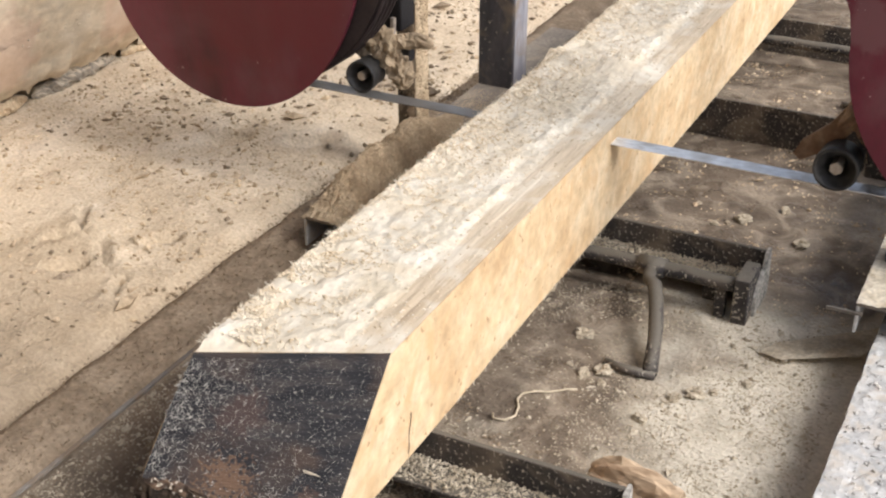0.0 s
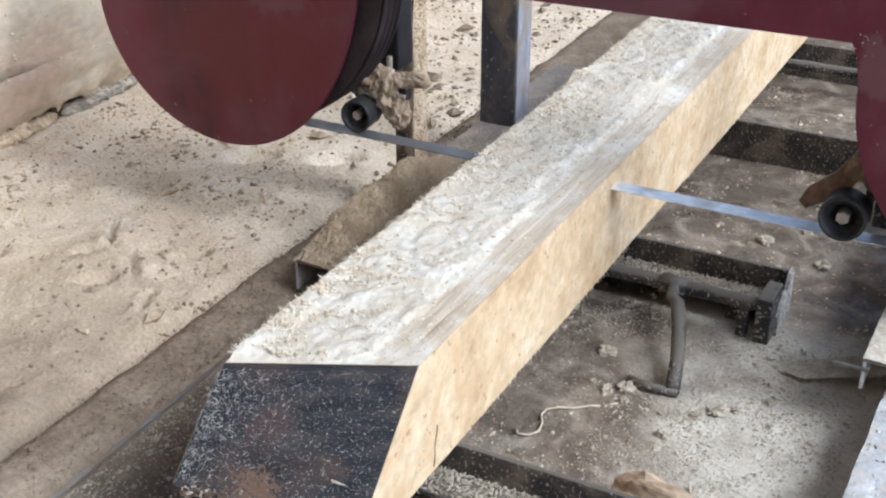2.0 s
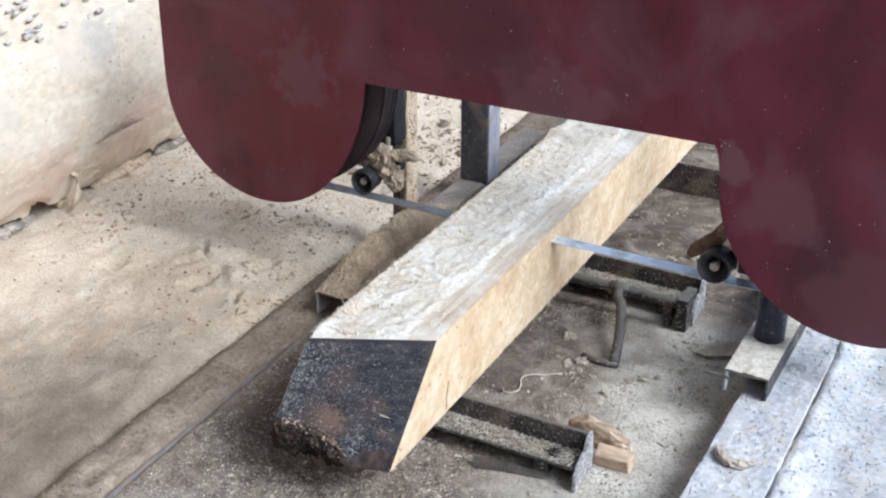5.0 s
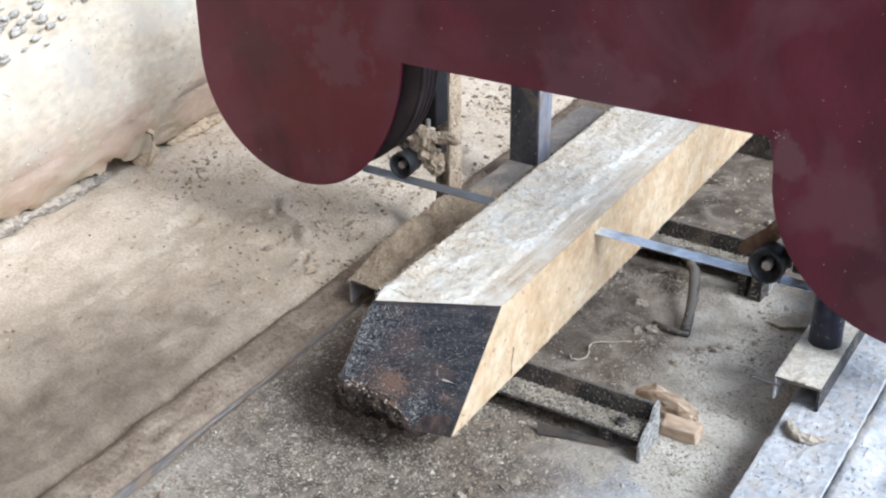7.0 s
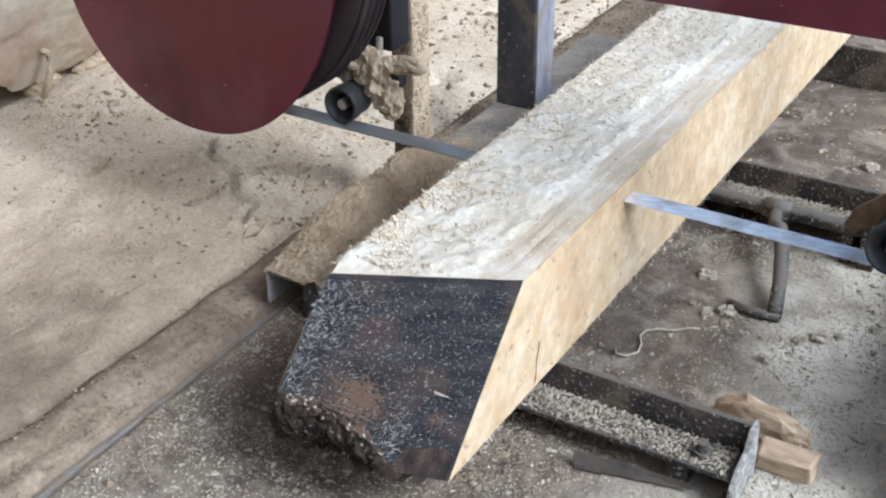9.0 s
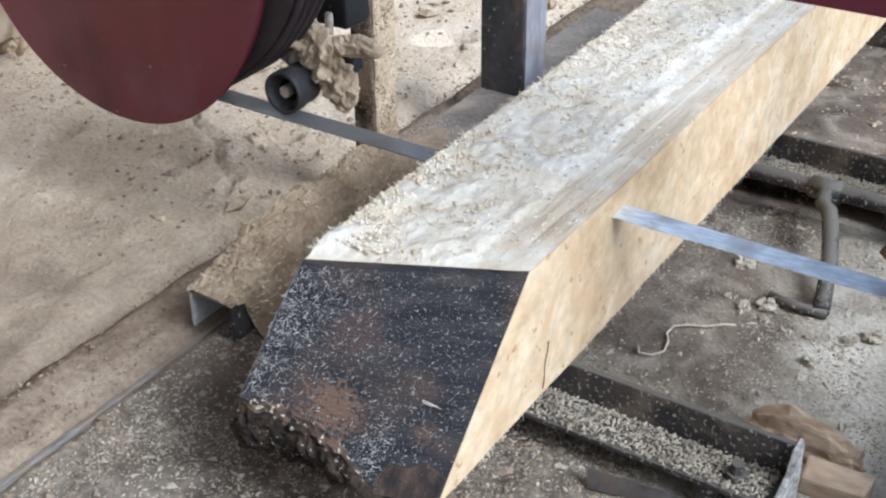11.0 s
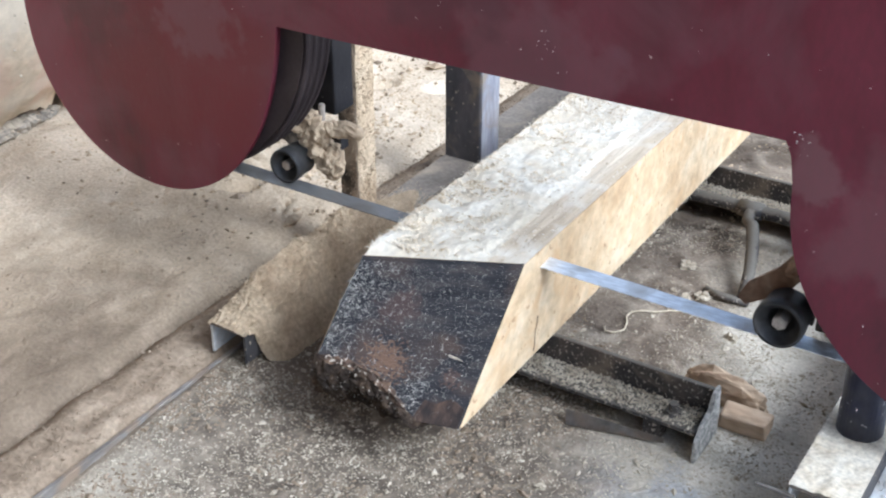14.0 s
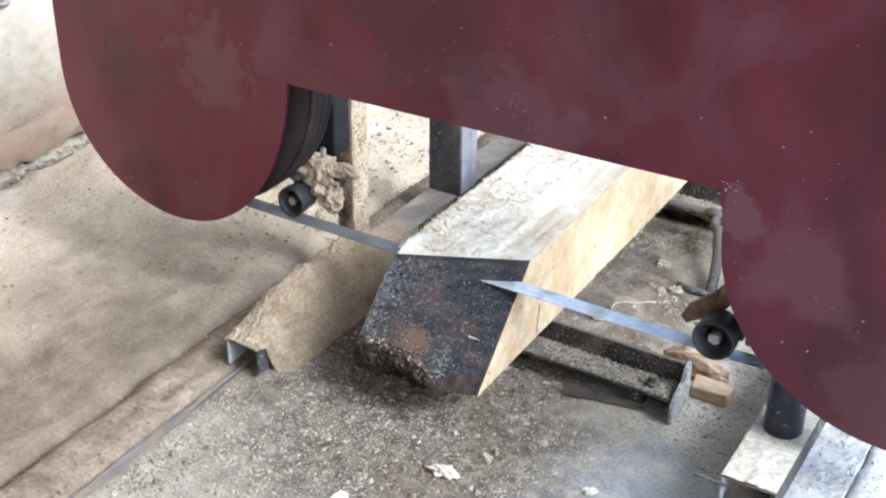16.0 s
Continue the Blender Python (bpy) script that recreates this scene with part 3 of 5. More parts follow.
def build_left_rail():
    rail = base("rail", (-0.44, 0, 0), "dust-buried steel rail with a thin worn edge", "rail", "saw rails")
    bm = bmesh.new()
    ys, xs = np.arange(-2.2, 6.0, 0.03), np.linspace(-0.085, 0.085, 13)
    grid = [[bm.verts.new((x + 0.006 * fbm(0, y, 7) * (1 if x < 0.05 else 0), y, 0.040 + 0.007 * fbm(x * 2, y, 9.0, 3) + 0.004 * fbm(x, y, 30) + 0.002 * fbm(x, y, 70) - 0.020 * smooth(0.045, 0.085, abs(x)))) for x in xs] for y in ys]
    for a, b in zip(grid, grid[1:]):
        for i in range(len(xs) - 1):
            bm.faces.new((a[i], a[i + 1], b[i + 1], b[i]))
    rim = [e for e in bm.edges if e.is_boundary]
    out = bmesh.ops.extrude_edge_only(bm, edges=rim)
    for v in [g for g in out["geom"] if isinstance(g, bmesh.types.BMVert)]:
        v.co.z = -0.03
    part("dust_bed", bm, M_RAILDUST, rail, "packed sawdust along the rail", smooth=True)
    r = random.Random(44)
    pts = [(r.uniform(-0.08, 0.08), r.uniform(-1.4, 2.2)) for _ in range(5000)]
    crumbs("loose_dust", [(x, y, 0.042 + 0.007 * fbm(x * 2, y, 9.0, 3)) for x, y in pts], [r.uniform(0.0014, 0.0042) * (2.2 if r.random() < 0.02 else 1) for _ in pts], M_RAILDUST, "crumbs on the rail bed", "sawdust", rail)
    part("flange", box(0.089, 0.099, -2.2, 6.0, -0.03, 0.036, 0.002), M_FLANGE, rail, "thin worn steel edge")


def build_right_rail():
    rail = base("rail", (1.048, 0, 0), "whitish dusty steel beam rail on the ground", "rail", "saw rails")
    part("web", box(-0.078, 0.090, -2.0, 6.0, -0.02, 0.086, 0.006), M_RAIL, rail, "pale grey dusty side")
    bm = bmesh.new()
    ys, xs = np.arange(-2.0, 4.0, 0.016), np.r_[-0.086, np.linspace(-0.084, 0.096, 16), 0.098]
    rows = [[bm.verts.new((x + 0.0035 * fbm(0, y, 12, 1 if x < 0 else 4), y, (0.088 if abs(x - 0.006) > 0.0915 else 0.1015) + 0.005 * max(0, fbm(x, y, 11, 2)) + 0.002 * fbm(x, y, 45, 2))) for x in xs] for y in ys]
    for a, b in zip(rows, rows[1:]):
        for i in range(len(xs) - 1):
            bm.faces.new((a[i], a[i + 1], b[i + 1], b[i]))
    part("top_flange", bm, M_RAIL, rail, "worn whitish top with caked dust")
    bm = bmesh.new()
    ys, xs = np.arange(-2.0, 6.0, 0.024), np.linspace(0.1, 0.95, 40)
    grid = [[bm.verts.new((x, y, 0.062 + 0.030 * (1 - smooth(0.10, 0.22, x)) + 0.015 * fbm(x, y, 4, 8) + 0.008 * fbm(x, y, 15, 8) + 0.004 * fbm(x, y, 40, 8) - 0.06 * smooth(0.6, 0.95, x))) for x in xs] for y in ys]
    for a, b in zip(grid, grid[1:]):
        for i in range(len(xs) - 1):
            bm.faces.new((a[i], a[i + 1], b[i + 1], b[i]))
    rim = [e for e in bm.edges if e.is_boundary]
    out = bmesh.ops.extrude_edge_only(bm, edges=rim)
    for v in [g for g in out["geom"] if isinstance(g, bmesh.types.BMVert)]:
        v.co.z = -0.03
    bank = single("dust_bank", bm, M_RAIL, "bank of pale lime-like dust beside the rail", "dust bank", kind="structure", smooth=True)
    bank.location = (1.048, 0, 0)
    r = random.Random(71)
    pts = [(r.uniform(-0.08, 0.4), r.uniform(-1.0, 2.0)) for _ in range(6000)]
    crumbs("loose_dust", [(x, y, 0.1035 if x < 0.1 else 0.064 + 0.030 * (1 - smooth(0.10, 0.22, x)) + 0.015 * fbm(x, y, 4, 8) + 0.008 * fbm(x, y, 15, 8)) for x, y in pts], [r.uniform(0.0015, 0.005) for _ in pts], M_RAIL, "pale crumbs on the rail", "dust", rail)
    return rail


build_left_rail()
build_right_rail()

# ---- bed of cross bars ----
BAR_TOP = 0.122


def cross_bar(y, x1, dusty=True):
    """An angle-shaped steel bearer: an upright web with a foot flange towards the near side and a torn end plate."""
    bar = base("cross_bar", (0, y, 0), "black steel cross bar with sawdust on its foot flange", "steel bar", "cross bars of the log bed")
    part("web", box(-0.06, x1, 0.0, 0.012, 0.0, BAR_TOP, 0.003), M_STEEL, bar, "dark upright web")
    if dusty:
        part("foot_flange", box(-0.06, x1 - 0.012, -0.078, -0.001, 0.050, 0.060, 0.003), M_STEEL, bar, "flange strewn with sawdust")
        part("leg", box(x1 - 0.13, x1 - 0.09, -0.07, -0.03, 0.0, 0.0495, 0.003), M_STEEL, bar)
    outline = [(-0.10, 0.0), (0.02, 0.0), (0.024, 0.05), (0.016, BAR_TOP + 0.004), (-0.012, BAR_TOP), (-0.03, 0.09), (-0.07, 0.078), (-0.098, 0.05)]
    bm = extrude_outline(outline, 0, 0.010, bevel=0.002)
    bmesh.ops.rotate(bm, verts=bm.verts, cent=(0, 0, 0), matrix=Matrix.Rotation(radians(90), 3, "Z"))
    bmesh.ops.translate(bm, verts=bm.verts, vec=(x1 + 0.002, 0, 0))
    part("end_plate", bm, M_FLECK, bar, "flame-cut end plate grey with dust")
    if not dusty:
        return bar
    r = random.Random(int(y * 100))
    pts = [(r.uniform(0.0, x1 - 0.02), -0.077 + 0.075 * r.random() ** 0.8, 0.0605 + r.uniform(0, 0.006)) for _ in range(3200)]
    crumbs("flange_dust", pts, [r.uniform(0.0015, 0.004) for _ in pts], M_CLOD, "grit on the flange", "grit", bar)
    return bar


bar_a = cross_bar(0.13, 0.68)
part("bolt", rod((0.605, -0.042, 0.060), (0.605, -0.042, 0.088), 0.011, sides=6), M_STEEL, bar_a, "hexagonal bolt")
part("nut", rod((0.605, -0.042, 0.0605), (0.605, -0.042, 0.071), 0.018, sides=6), M_STEEL, bar_a)
bm = bmesh.new()
_f = bm.faces.new([bm.verts.new(p) for p in ((0.39, -0.108, 0.030), (0.40, -0.125, 0.003), (0.605, -0.082, 0.010), (0.605, -0.077, 0.020))])
bmesh.ops.solidify(bm, geom=[_f], thickness=0.004)
part("strap", bm, M_FLANGE, bar_a, "thin wedge of strap iron leaning below the flange")
bar_b = cross_bar(1.09, 0.68)
bar_c = cross_bar(1.95, 0.90, False)
bar_d = cross_bar(2.75, 0.90, False)


def turner(y, x0, x1, lever_x, foot, curved=False):
    """A log turner: a pipe before the bar with a bent lever hanging from a tee."""
    t = base("log_turner", (0, y, 0), "dust-caked pipe with a bent lever hanging to the ground", "lever", "log turners")
    part("pipe", pipe([(x, 0, 0.088 + 0.001 * math.sin(40 * x)) for x in np.linspace(x0, x1, 14)], 0.017, wobble=0.05), M_STEEL, t, "pipe along the bar", smooth=True)
    part("tee", rod((lever_x - 0.032, 0, 0.088), (lever_x + 0.032, 0, 0.088), 0.023), M_STEEL, t, smooth=True)
    fx, fy = foot
    pts = [(lever_x, -0.005, 0.086), (lever_x + 0.01, -0.05, 0.082)]
    for k in np.linspace(0.2, 1, 7):
        pts.append((lever_x + (fx - lever_x) * k + 0.012 * math.sin(3.1 * k), fy * k, 0.084 - 0.070 * k ** 1.5))
    part("lever", pipe(pts, 0.0155, wobble=0.08), M_STEEL, t, "bent round lever", smooth=True)
    part("toe", pipe([(fx + 0.012, fy, 0.012), (fx - 0.05, fy - 0.005, 0.012), (fx - 0.10, fy + 0.002, 0.013)], 0.010, wobble=0.08), M_STEEL, t, "short cross toe", smooth=True)
    part("bracket", box(x1 - 0.015, x1 + 0.02, -0.025, 0.075, 0.0, 0.115, 0.004), M_STEEL, t, "worn bearing bracket")
    part("stay", box(x1 - 0.06, x1 - 0.035, -0.01, 0.015, 0.0, 0.075, 0.003), M_STEEL, t)


turner(0.965, 0.05, 0.655, 0.442, (0.549, -0.318))
turner(2.62, 0.05, 0.86, 0.66, (0.70, -0.28))

# ---- timber ----


def end_y(x, z):
    return -0.152 + 0.487 * x - 0.985 * (0.373 - z)


SECTION = [(0.0, 0.373), (0.297, 0.373), (0.297, 0.122), (0.215, 0.130), (0.172, 0.156), (0.13, 0.184), (0.085, 0.203), (-0.008, 0.222), (-0.006, 0.30)]


def section_ring(n=64):
    pts = []
    for (x0, z0), (x1, z1) in zip(SECTION, SECTION[1:] + SECTION[:1]):
        k = max(2, int(math.dist((x0, z0), (x1, z1)) / 0.016))
        pts += [(x0 + (x1 - x0) * i / k, z0 + (z1 - z0) * i / k) for i in range(k)]
    return pts


def top_dust(x, y):
    """The thickness of the sawdust on the timber: heaped along the far edge, bare along the near one."""
    u = 1 - smooth(0.19, 0.215, x + 0.035 * fbm(0, y, 3, 1) + 0.022 * fbm(x, y, 14, 1))
    t = u * (0.0055 + 0.0075 * max(0, fbm(x, y, 14, 3)) + 0.0042 * fbm(x, y, 40, 3)) + 0.004 * math.exp(-(x / 0.03) ** 2)
    edge = x - 0.205 - 0.010 * fbm(0, y, 5, 2)
    t += 0.0020 * math.exp(-(edge / 0.007) ** 2) * (1 + 0.8 * fbm(x, y, 26, 6)) + 0.0016 * math.exp(-((x - 0.245 - 0.004 * fbm(0, y, 6, 2)) / 0.005) ** 2) + 0.0010 * math.exp(-((x - 0.27) / 0.005) ** 2)
    t += 0.022 * math.exp(-((y - 1.40 - 0.1 * (x - 0.15)) / 0.035) ** 2) * (1 - smooth(0.2, 0.3, x))
    return max(0.0, t) + 0.0007 * fbm(x, y, 70, 4)


def build_timber():
    timber = base("timber", (0, 0, 0), "squared pine timber with a charred end on steel bars", "timber")
    ring = section_ring()
    ys = np.r_[0.0, 0.01, 0.03, np.arange(0.06, 4.6, 0.045)]
    bm = bmesh.new()
    rows = []
    for y in ys:
        row = []
        for x, z in ring:
            yy = end_y(x, z) * max(0.0, 1 - y / 0.6) + y
            d = 0.0015 * fbm(yy * 3, x + z, 8, 1)
            wane = 1.0 if (z < 0.30 and x < 0.18) else 0.0
            w = wane * (0.010 * fbm(yy, x * 2 + z * 3, 5, 2))
            row.append(bm.verts.new((x + (d if x > 0.28 else 0) + w, yy, z + w)))
        rows.append(row)
    for a, b in zip(rows, rows[1:]):
        for i in range(len(ring)):
            bm.faces.new((a[i], a[(i + 1) % len(ring)], b[(i + 1) % len(ring)], b[i]))
    bm.faces.new(rows[0])
    bm.faces.new(rows[-1])
    part("body", bm, M_WOOD, timber, "bright freshly sawn faces")
    # the end, black with soot and flecked with dust
    bm = bmesh.new()
    f = [bm.verts.new((x + (0.0015 if x < 0.29 else -0.002), end_y(x, z) - 0.004, z + (0.0012 if z > 0.36 else 0))) for x, z in ring]
    face = bm.faces.new(f)
    out = bmesh.ops.extrude_face_region(bm, geom=[face])
    for v in [g for g in out["geom"] if isinstance(g, bmesh.types.BMVert)]:
        v.co.y += 0.0035
    part("end_face", bm, M_CHAR, timber, "blackened sawn end flecked with sawdust")
    def under(x):
        """The height of the end's lower edge."""
        pts = [(-0.02, 0.223), (0.085, 0.203), (0.13, 0.184), (0.172, 0.156), (0.215, 0.130), (0.31, 0.122)]
        for (xa, za), (xb, zb) in zip(pts, pts[1:]):
            if x <= xb:
                return za + (zb - za) * (x - xa) / (xb - xa)
        return 0.122

    pts, sz = [], []
    r2 = random.Random(12)
    while len(pts) < 5200:
        x, z = r2.uniform(-0.005, 0.293), r2.uniform(0.125, 0.368)
        thick = 0.08 + 0.75 * (1 - x / 0.3) ** 1.5 * smooth(0.2, 0.36, z) + 0.5 * max(0.0, fbm(x, z, 16, 3)) + 0.7 * math.exp(-((x - 0.19) / 0.025) ** 2 - ((z - 0.175) / 0.035) ** 2)
        if z < under(x) + 0.003 or r2.random() > thick:
            continue
        pts.append((x, end_y(x, z) - 0.0055, z))
        sz.append(r2.uniform(0.0004, 0.0012) * (1.9 if r2.random() < 0.10 else 1.0))
    crumbs("fleck_dust", pts, sz, M_FLECK, "flecks of sawdust on the black end", "sawdust", timber, 0.5)
    # curled fibres stuck to the end, thick along its far edge
    bm = bmesh.new()
    made = 0
    while made < 520:
        x, z = r2.uniform(-0.004, 0.28), r2.uniform(0.14, 0.365)
        thick = 0.9 * math.exp(-((x + 0.01 - 0.03 * fbm(x, z, 12, 2)) / 0.05) ** 2) + 0.7 * math.exp(-((x - 0.19) / 0.025) ** 2 - ((z - 0.175) / 0.035) ** 2) + 0.05
        if z < under(x) + 0.006 or r2.random() > thick:
            continue
        a = r2.uniform(0, math.tau)
        ln = r2.uniform(0.003, 0.009)
        bend = r2.uniform(-1.2, 1.2)
        way, at = [], (x, z)
        for k in range(4):
            way.append((at[0], end_y(*at) - 0.0055 - 0.001 * math.sin(k), at[1]))
            at = (at[0] + ln / 3 * math.cos(a + bend * k / 3), at[1] + 0.72 * ln / 3 * math.sin(a + bend * k / 3))
        pipe(way, r2.uniform(0.0003, 0.0006), bm, 3)
        made += 1
    tagged(part("stuck_fuzz", bm, M_FLECK, timber, "curled grey fibres stuck to the end"), kind="stuff")
    # ragged bark below the end, hanging nearly upright from its lower edge
    bm = bmesh.new()
    xs, ks = np.linspace(-0.012, 0.225, 64), np.linspace(0, 1, 26)
    grid = []
    for k in ks:
        row = []
        for x in xs:
            z = under(x)
            hang = 0.092 * (1 - smooth(0.10, 0.225, x)) + 0.014
            hang *= 1 + 0.28 * fbm(x, 0, 16, 3) + 0.10 * fbm(x, 0, 60, 5)
            bump = 0.012 * fbm(x, k * 0.09, 24, 7) + 0.007 * fbm(x, k * 0.09, 70, 4)
            y = end_y(x, z) - 0.004 + bump * smooth(0.0, 0.15, k) - 0.020 * math.sin(math.pi * min(1.0, k * 1.3)) + 0.012 * k * k
            row.append(bm.verts.new((x - 0.010 * k * (1 - smooth(-0.01, 0.05, x)) + 0.02 * k * smooth(0.0, 0.1, x) * 0.5 + 0.004 * fbm(x, k, 40, 2), y, z + 0.002 - hang * k)))
        grid.append(row)
    for a, b in zip(grid, grid[1:]):
        for i in range(len(xs) - 1):
            bm.faces.new((a[i], a[i + 1], b[i + 1], b[i]))
    bmesh.ops.solidify(bm, geom=bm.faces[:], thickness=0.012)
    part("bark", bm, M_BARK, timber, "ragged dark bark hanging below the end")
    bm = bmesh.new()
    for _ in range(420):
        x = r2.uniform(-0.014, 0.21)
        z = under(x) - r2.random() ** 1.4 * (0.088 * (1 - smooth(0.07, 0.215, x)) + 0.01)
        p = Vector((x, end_y(x, under(x)) - 0.006 + 0.02 * r2.random() - 0.004, z))
        rod(p, p + Vector((r2.uniform(-0.010, 0.008), r2.uniform(-0.010, 0.004), r2.uniform(-0.020, 0.004))), r2.uniform(0.0010, 0.0022), bm, 4, 0.0005)
    tagged(part("splinters", bm, M_BARK, timber, "dark splinters of bark"), kind="stuff")
    part("bark_edge", caked([(x, end_y(x, under(x)) - 0.001, under(x) - 0.004) for x in np.linspace(-0.010, 0.215, 10)], [0.007, 0.009, 0.010, 0.009, 0.009, 0.010, 0.011, 0.010, 0.008, 0.005], 4.0, 14, 90, 0.8), M_FRAY, timber, "frayed brown lower edge")
    bm = extrude_outline([(0.206, 0.132), (0.292, 0.125), (0.293, 0.152), (0.262, 0.166), (0.238, 0.158), (0.216, 0.163)], 0, 0.004)
    for v in bm.verts:
        v.co.y = end_y(v.co.x, v.co.z) - 0.007 + (0.003 if v.co.y > 0.002 else 0)
    part("broken_panel", bm, M_PANEL, timber, "dark broken corner")
    # sawn top under loose dust
    bm = bmesh.new()
    xs, ys = np.linspace(0.001, 0.2955, 48), np.arange(0.0, 4.5, 0.0085)
    grid = [[bm.verts.new((x, (y + (-0.152 + 0.487 * x + 0.002) * max(0, 1 - y / 0.6)), 0.3735 + (0.001 + top_dust(x, y)) * smooth(0.0, 0.03, y))) for x in xs] for y in ys]
    for a, b in zip(grid, grid[1:]):
        for i in range(len(xs) - 1):
            bm.faces.new((a[i], a[i + 1], b[i + 1], b[i]))
    top = part("dusty_top", bm, M_TOPWOOD, timber, "pale wet top strewn with sawdust", smooth=True)
    top.data.materials.append(M_TOPSTRIP)
    for f in top.data.polygons:
        c = f.center
        f.material_index = 1 if c.x > 0.222 + 0.012 * fbm(0, c.y, 5, 2) + 0.006 * fbm(c.x, c.y, 30, 4) else 0
    rng = random.Random(5)
    pts, sz = [], []
    while len(pts) < 20000:
        y = rng.uniform(-0.1, 2.9)
        x = 0.29 * rng.random() ** 1.7
        if y < end_y(x, 0.373) + 0.004 or (x > 0.17 and rng.random() < 0.7):
            continue
        if fbm(x, y, 9, 3) < rng.uniform(-0.7, 0.4):
            continue
        pts.append((x, y, 0.3748 + top_dust(x, y) * smooth(0.0, 0.03, y - end_y(x, 0.373))))
        sz.append(rng.uniform(0.0012, 0.0036) * (1.5 if x < 0.05 and rng.random() < 0.3 else 1.0))
    crumbs("loose_dust", pts, sz, M_TOPCRUMB, "loose crumbs of sawdust", "sawdust", timber)
    # ragged fibres along the far edge
    bm = bmesh.new()
    for _ in range(1100):
        y = rng.uniform(-0.13, 1.4) if rng.random() < 0.8 else rng.uniform(1.4, 2.6)
        a = Vector((rng.uniform(-0.002, 0.004), y, 0.373 + rng.uniform(-0.002, 0.004)))
        b = a + Vector((rng.uniform(-0.012, 0.003), rng.uniform(-0.016, 0.006), rng.uniform(0.0, 0.016)))
        rod(a, b, 0.0015, bm, 3, 0.0004)
    tagged(part("torn_fuzz", bm, M_PALE, timber, "fuzz of torn fibres"), kind="stuff")
    bm = bmesh.new()
    for _ in range(160):
        y = rng.uniform(-0.2, 2.0)
        a = Vector((0.297, y, 0.124))
        rod(a, a + Vector((rng.uniform(0.0, 0.006), rng.uniform(-0.008, 0.004), rng.uniform(-0.012, 0.001))), 0.0010, bm, 3, 0.0003)
    tagged(part("torn_fuzz", bm, M_PALE, timber, "fuzz of torn fibres"), kind="stuff")
    bm = bmesh.new()
    pipe([(0.2980, 0.040 + 0.012 * k + 0.002 * math.sin(9 * k), 0.133 + 0.082 * k) for k in np.linspace(0, 1, 9)], 0.0009, bm, 5)
    part("split", bm, M_BARK, timber, "dark hairline split")
    bm = bmesh.new()
    pipe([(0.154 + 0.030 * k, end_y(0.154 + 0.030 * k, 0.230 + 0.078 * k) - 0.0048, 0.230 + 0.078 * k + 0.002 * math.sin(9 * k)) for k in np.linspace(0, 1, 12)], 0.0013, bm, 5)
    part("crack", bm, M_HEAD, timber, "dark drying crack")
    bm = lump((0.234, end_y(0.234, 0.229) - 0.006, 0.229), (0.019, 0.002, 0.0026), None, 3.0, 3, 0.6)
    part("chalk_mark", bm, M_PALE, timber, "small white scratch")


build_timber()

# ---- the log lying beside the yard ----


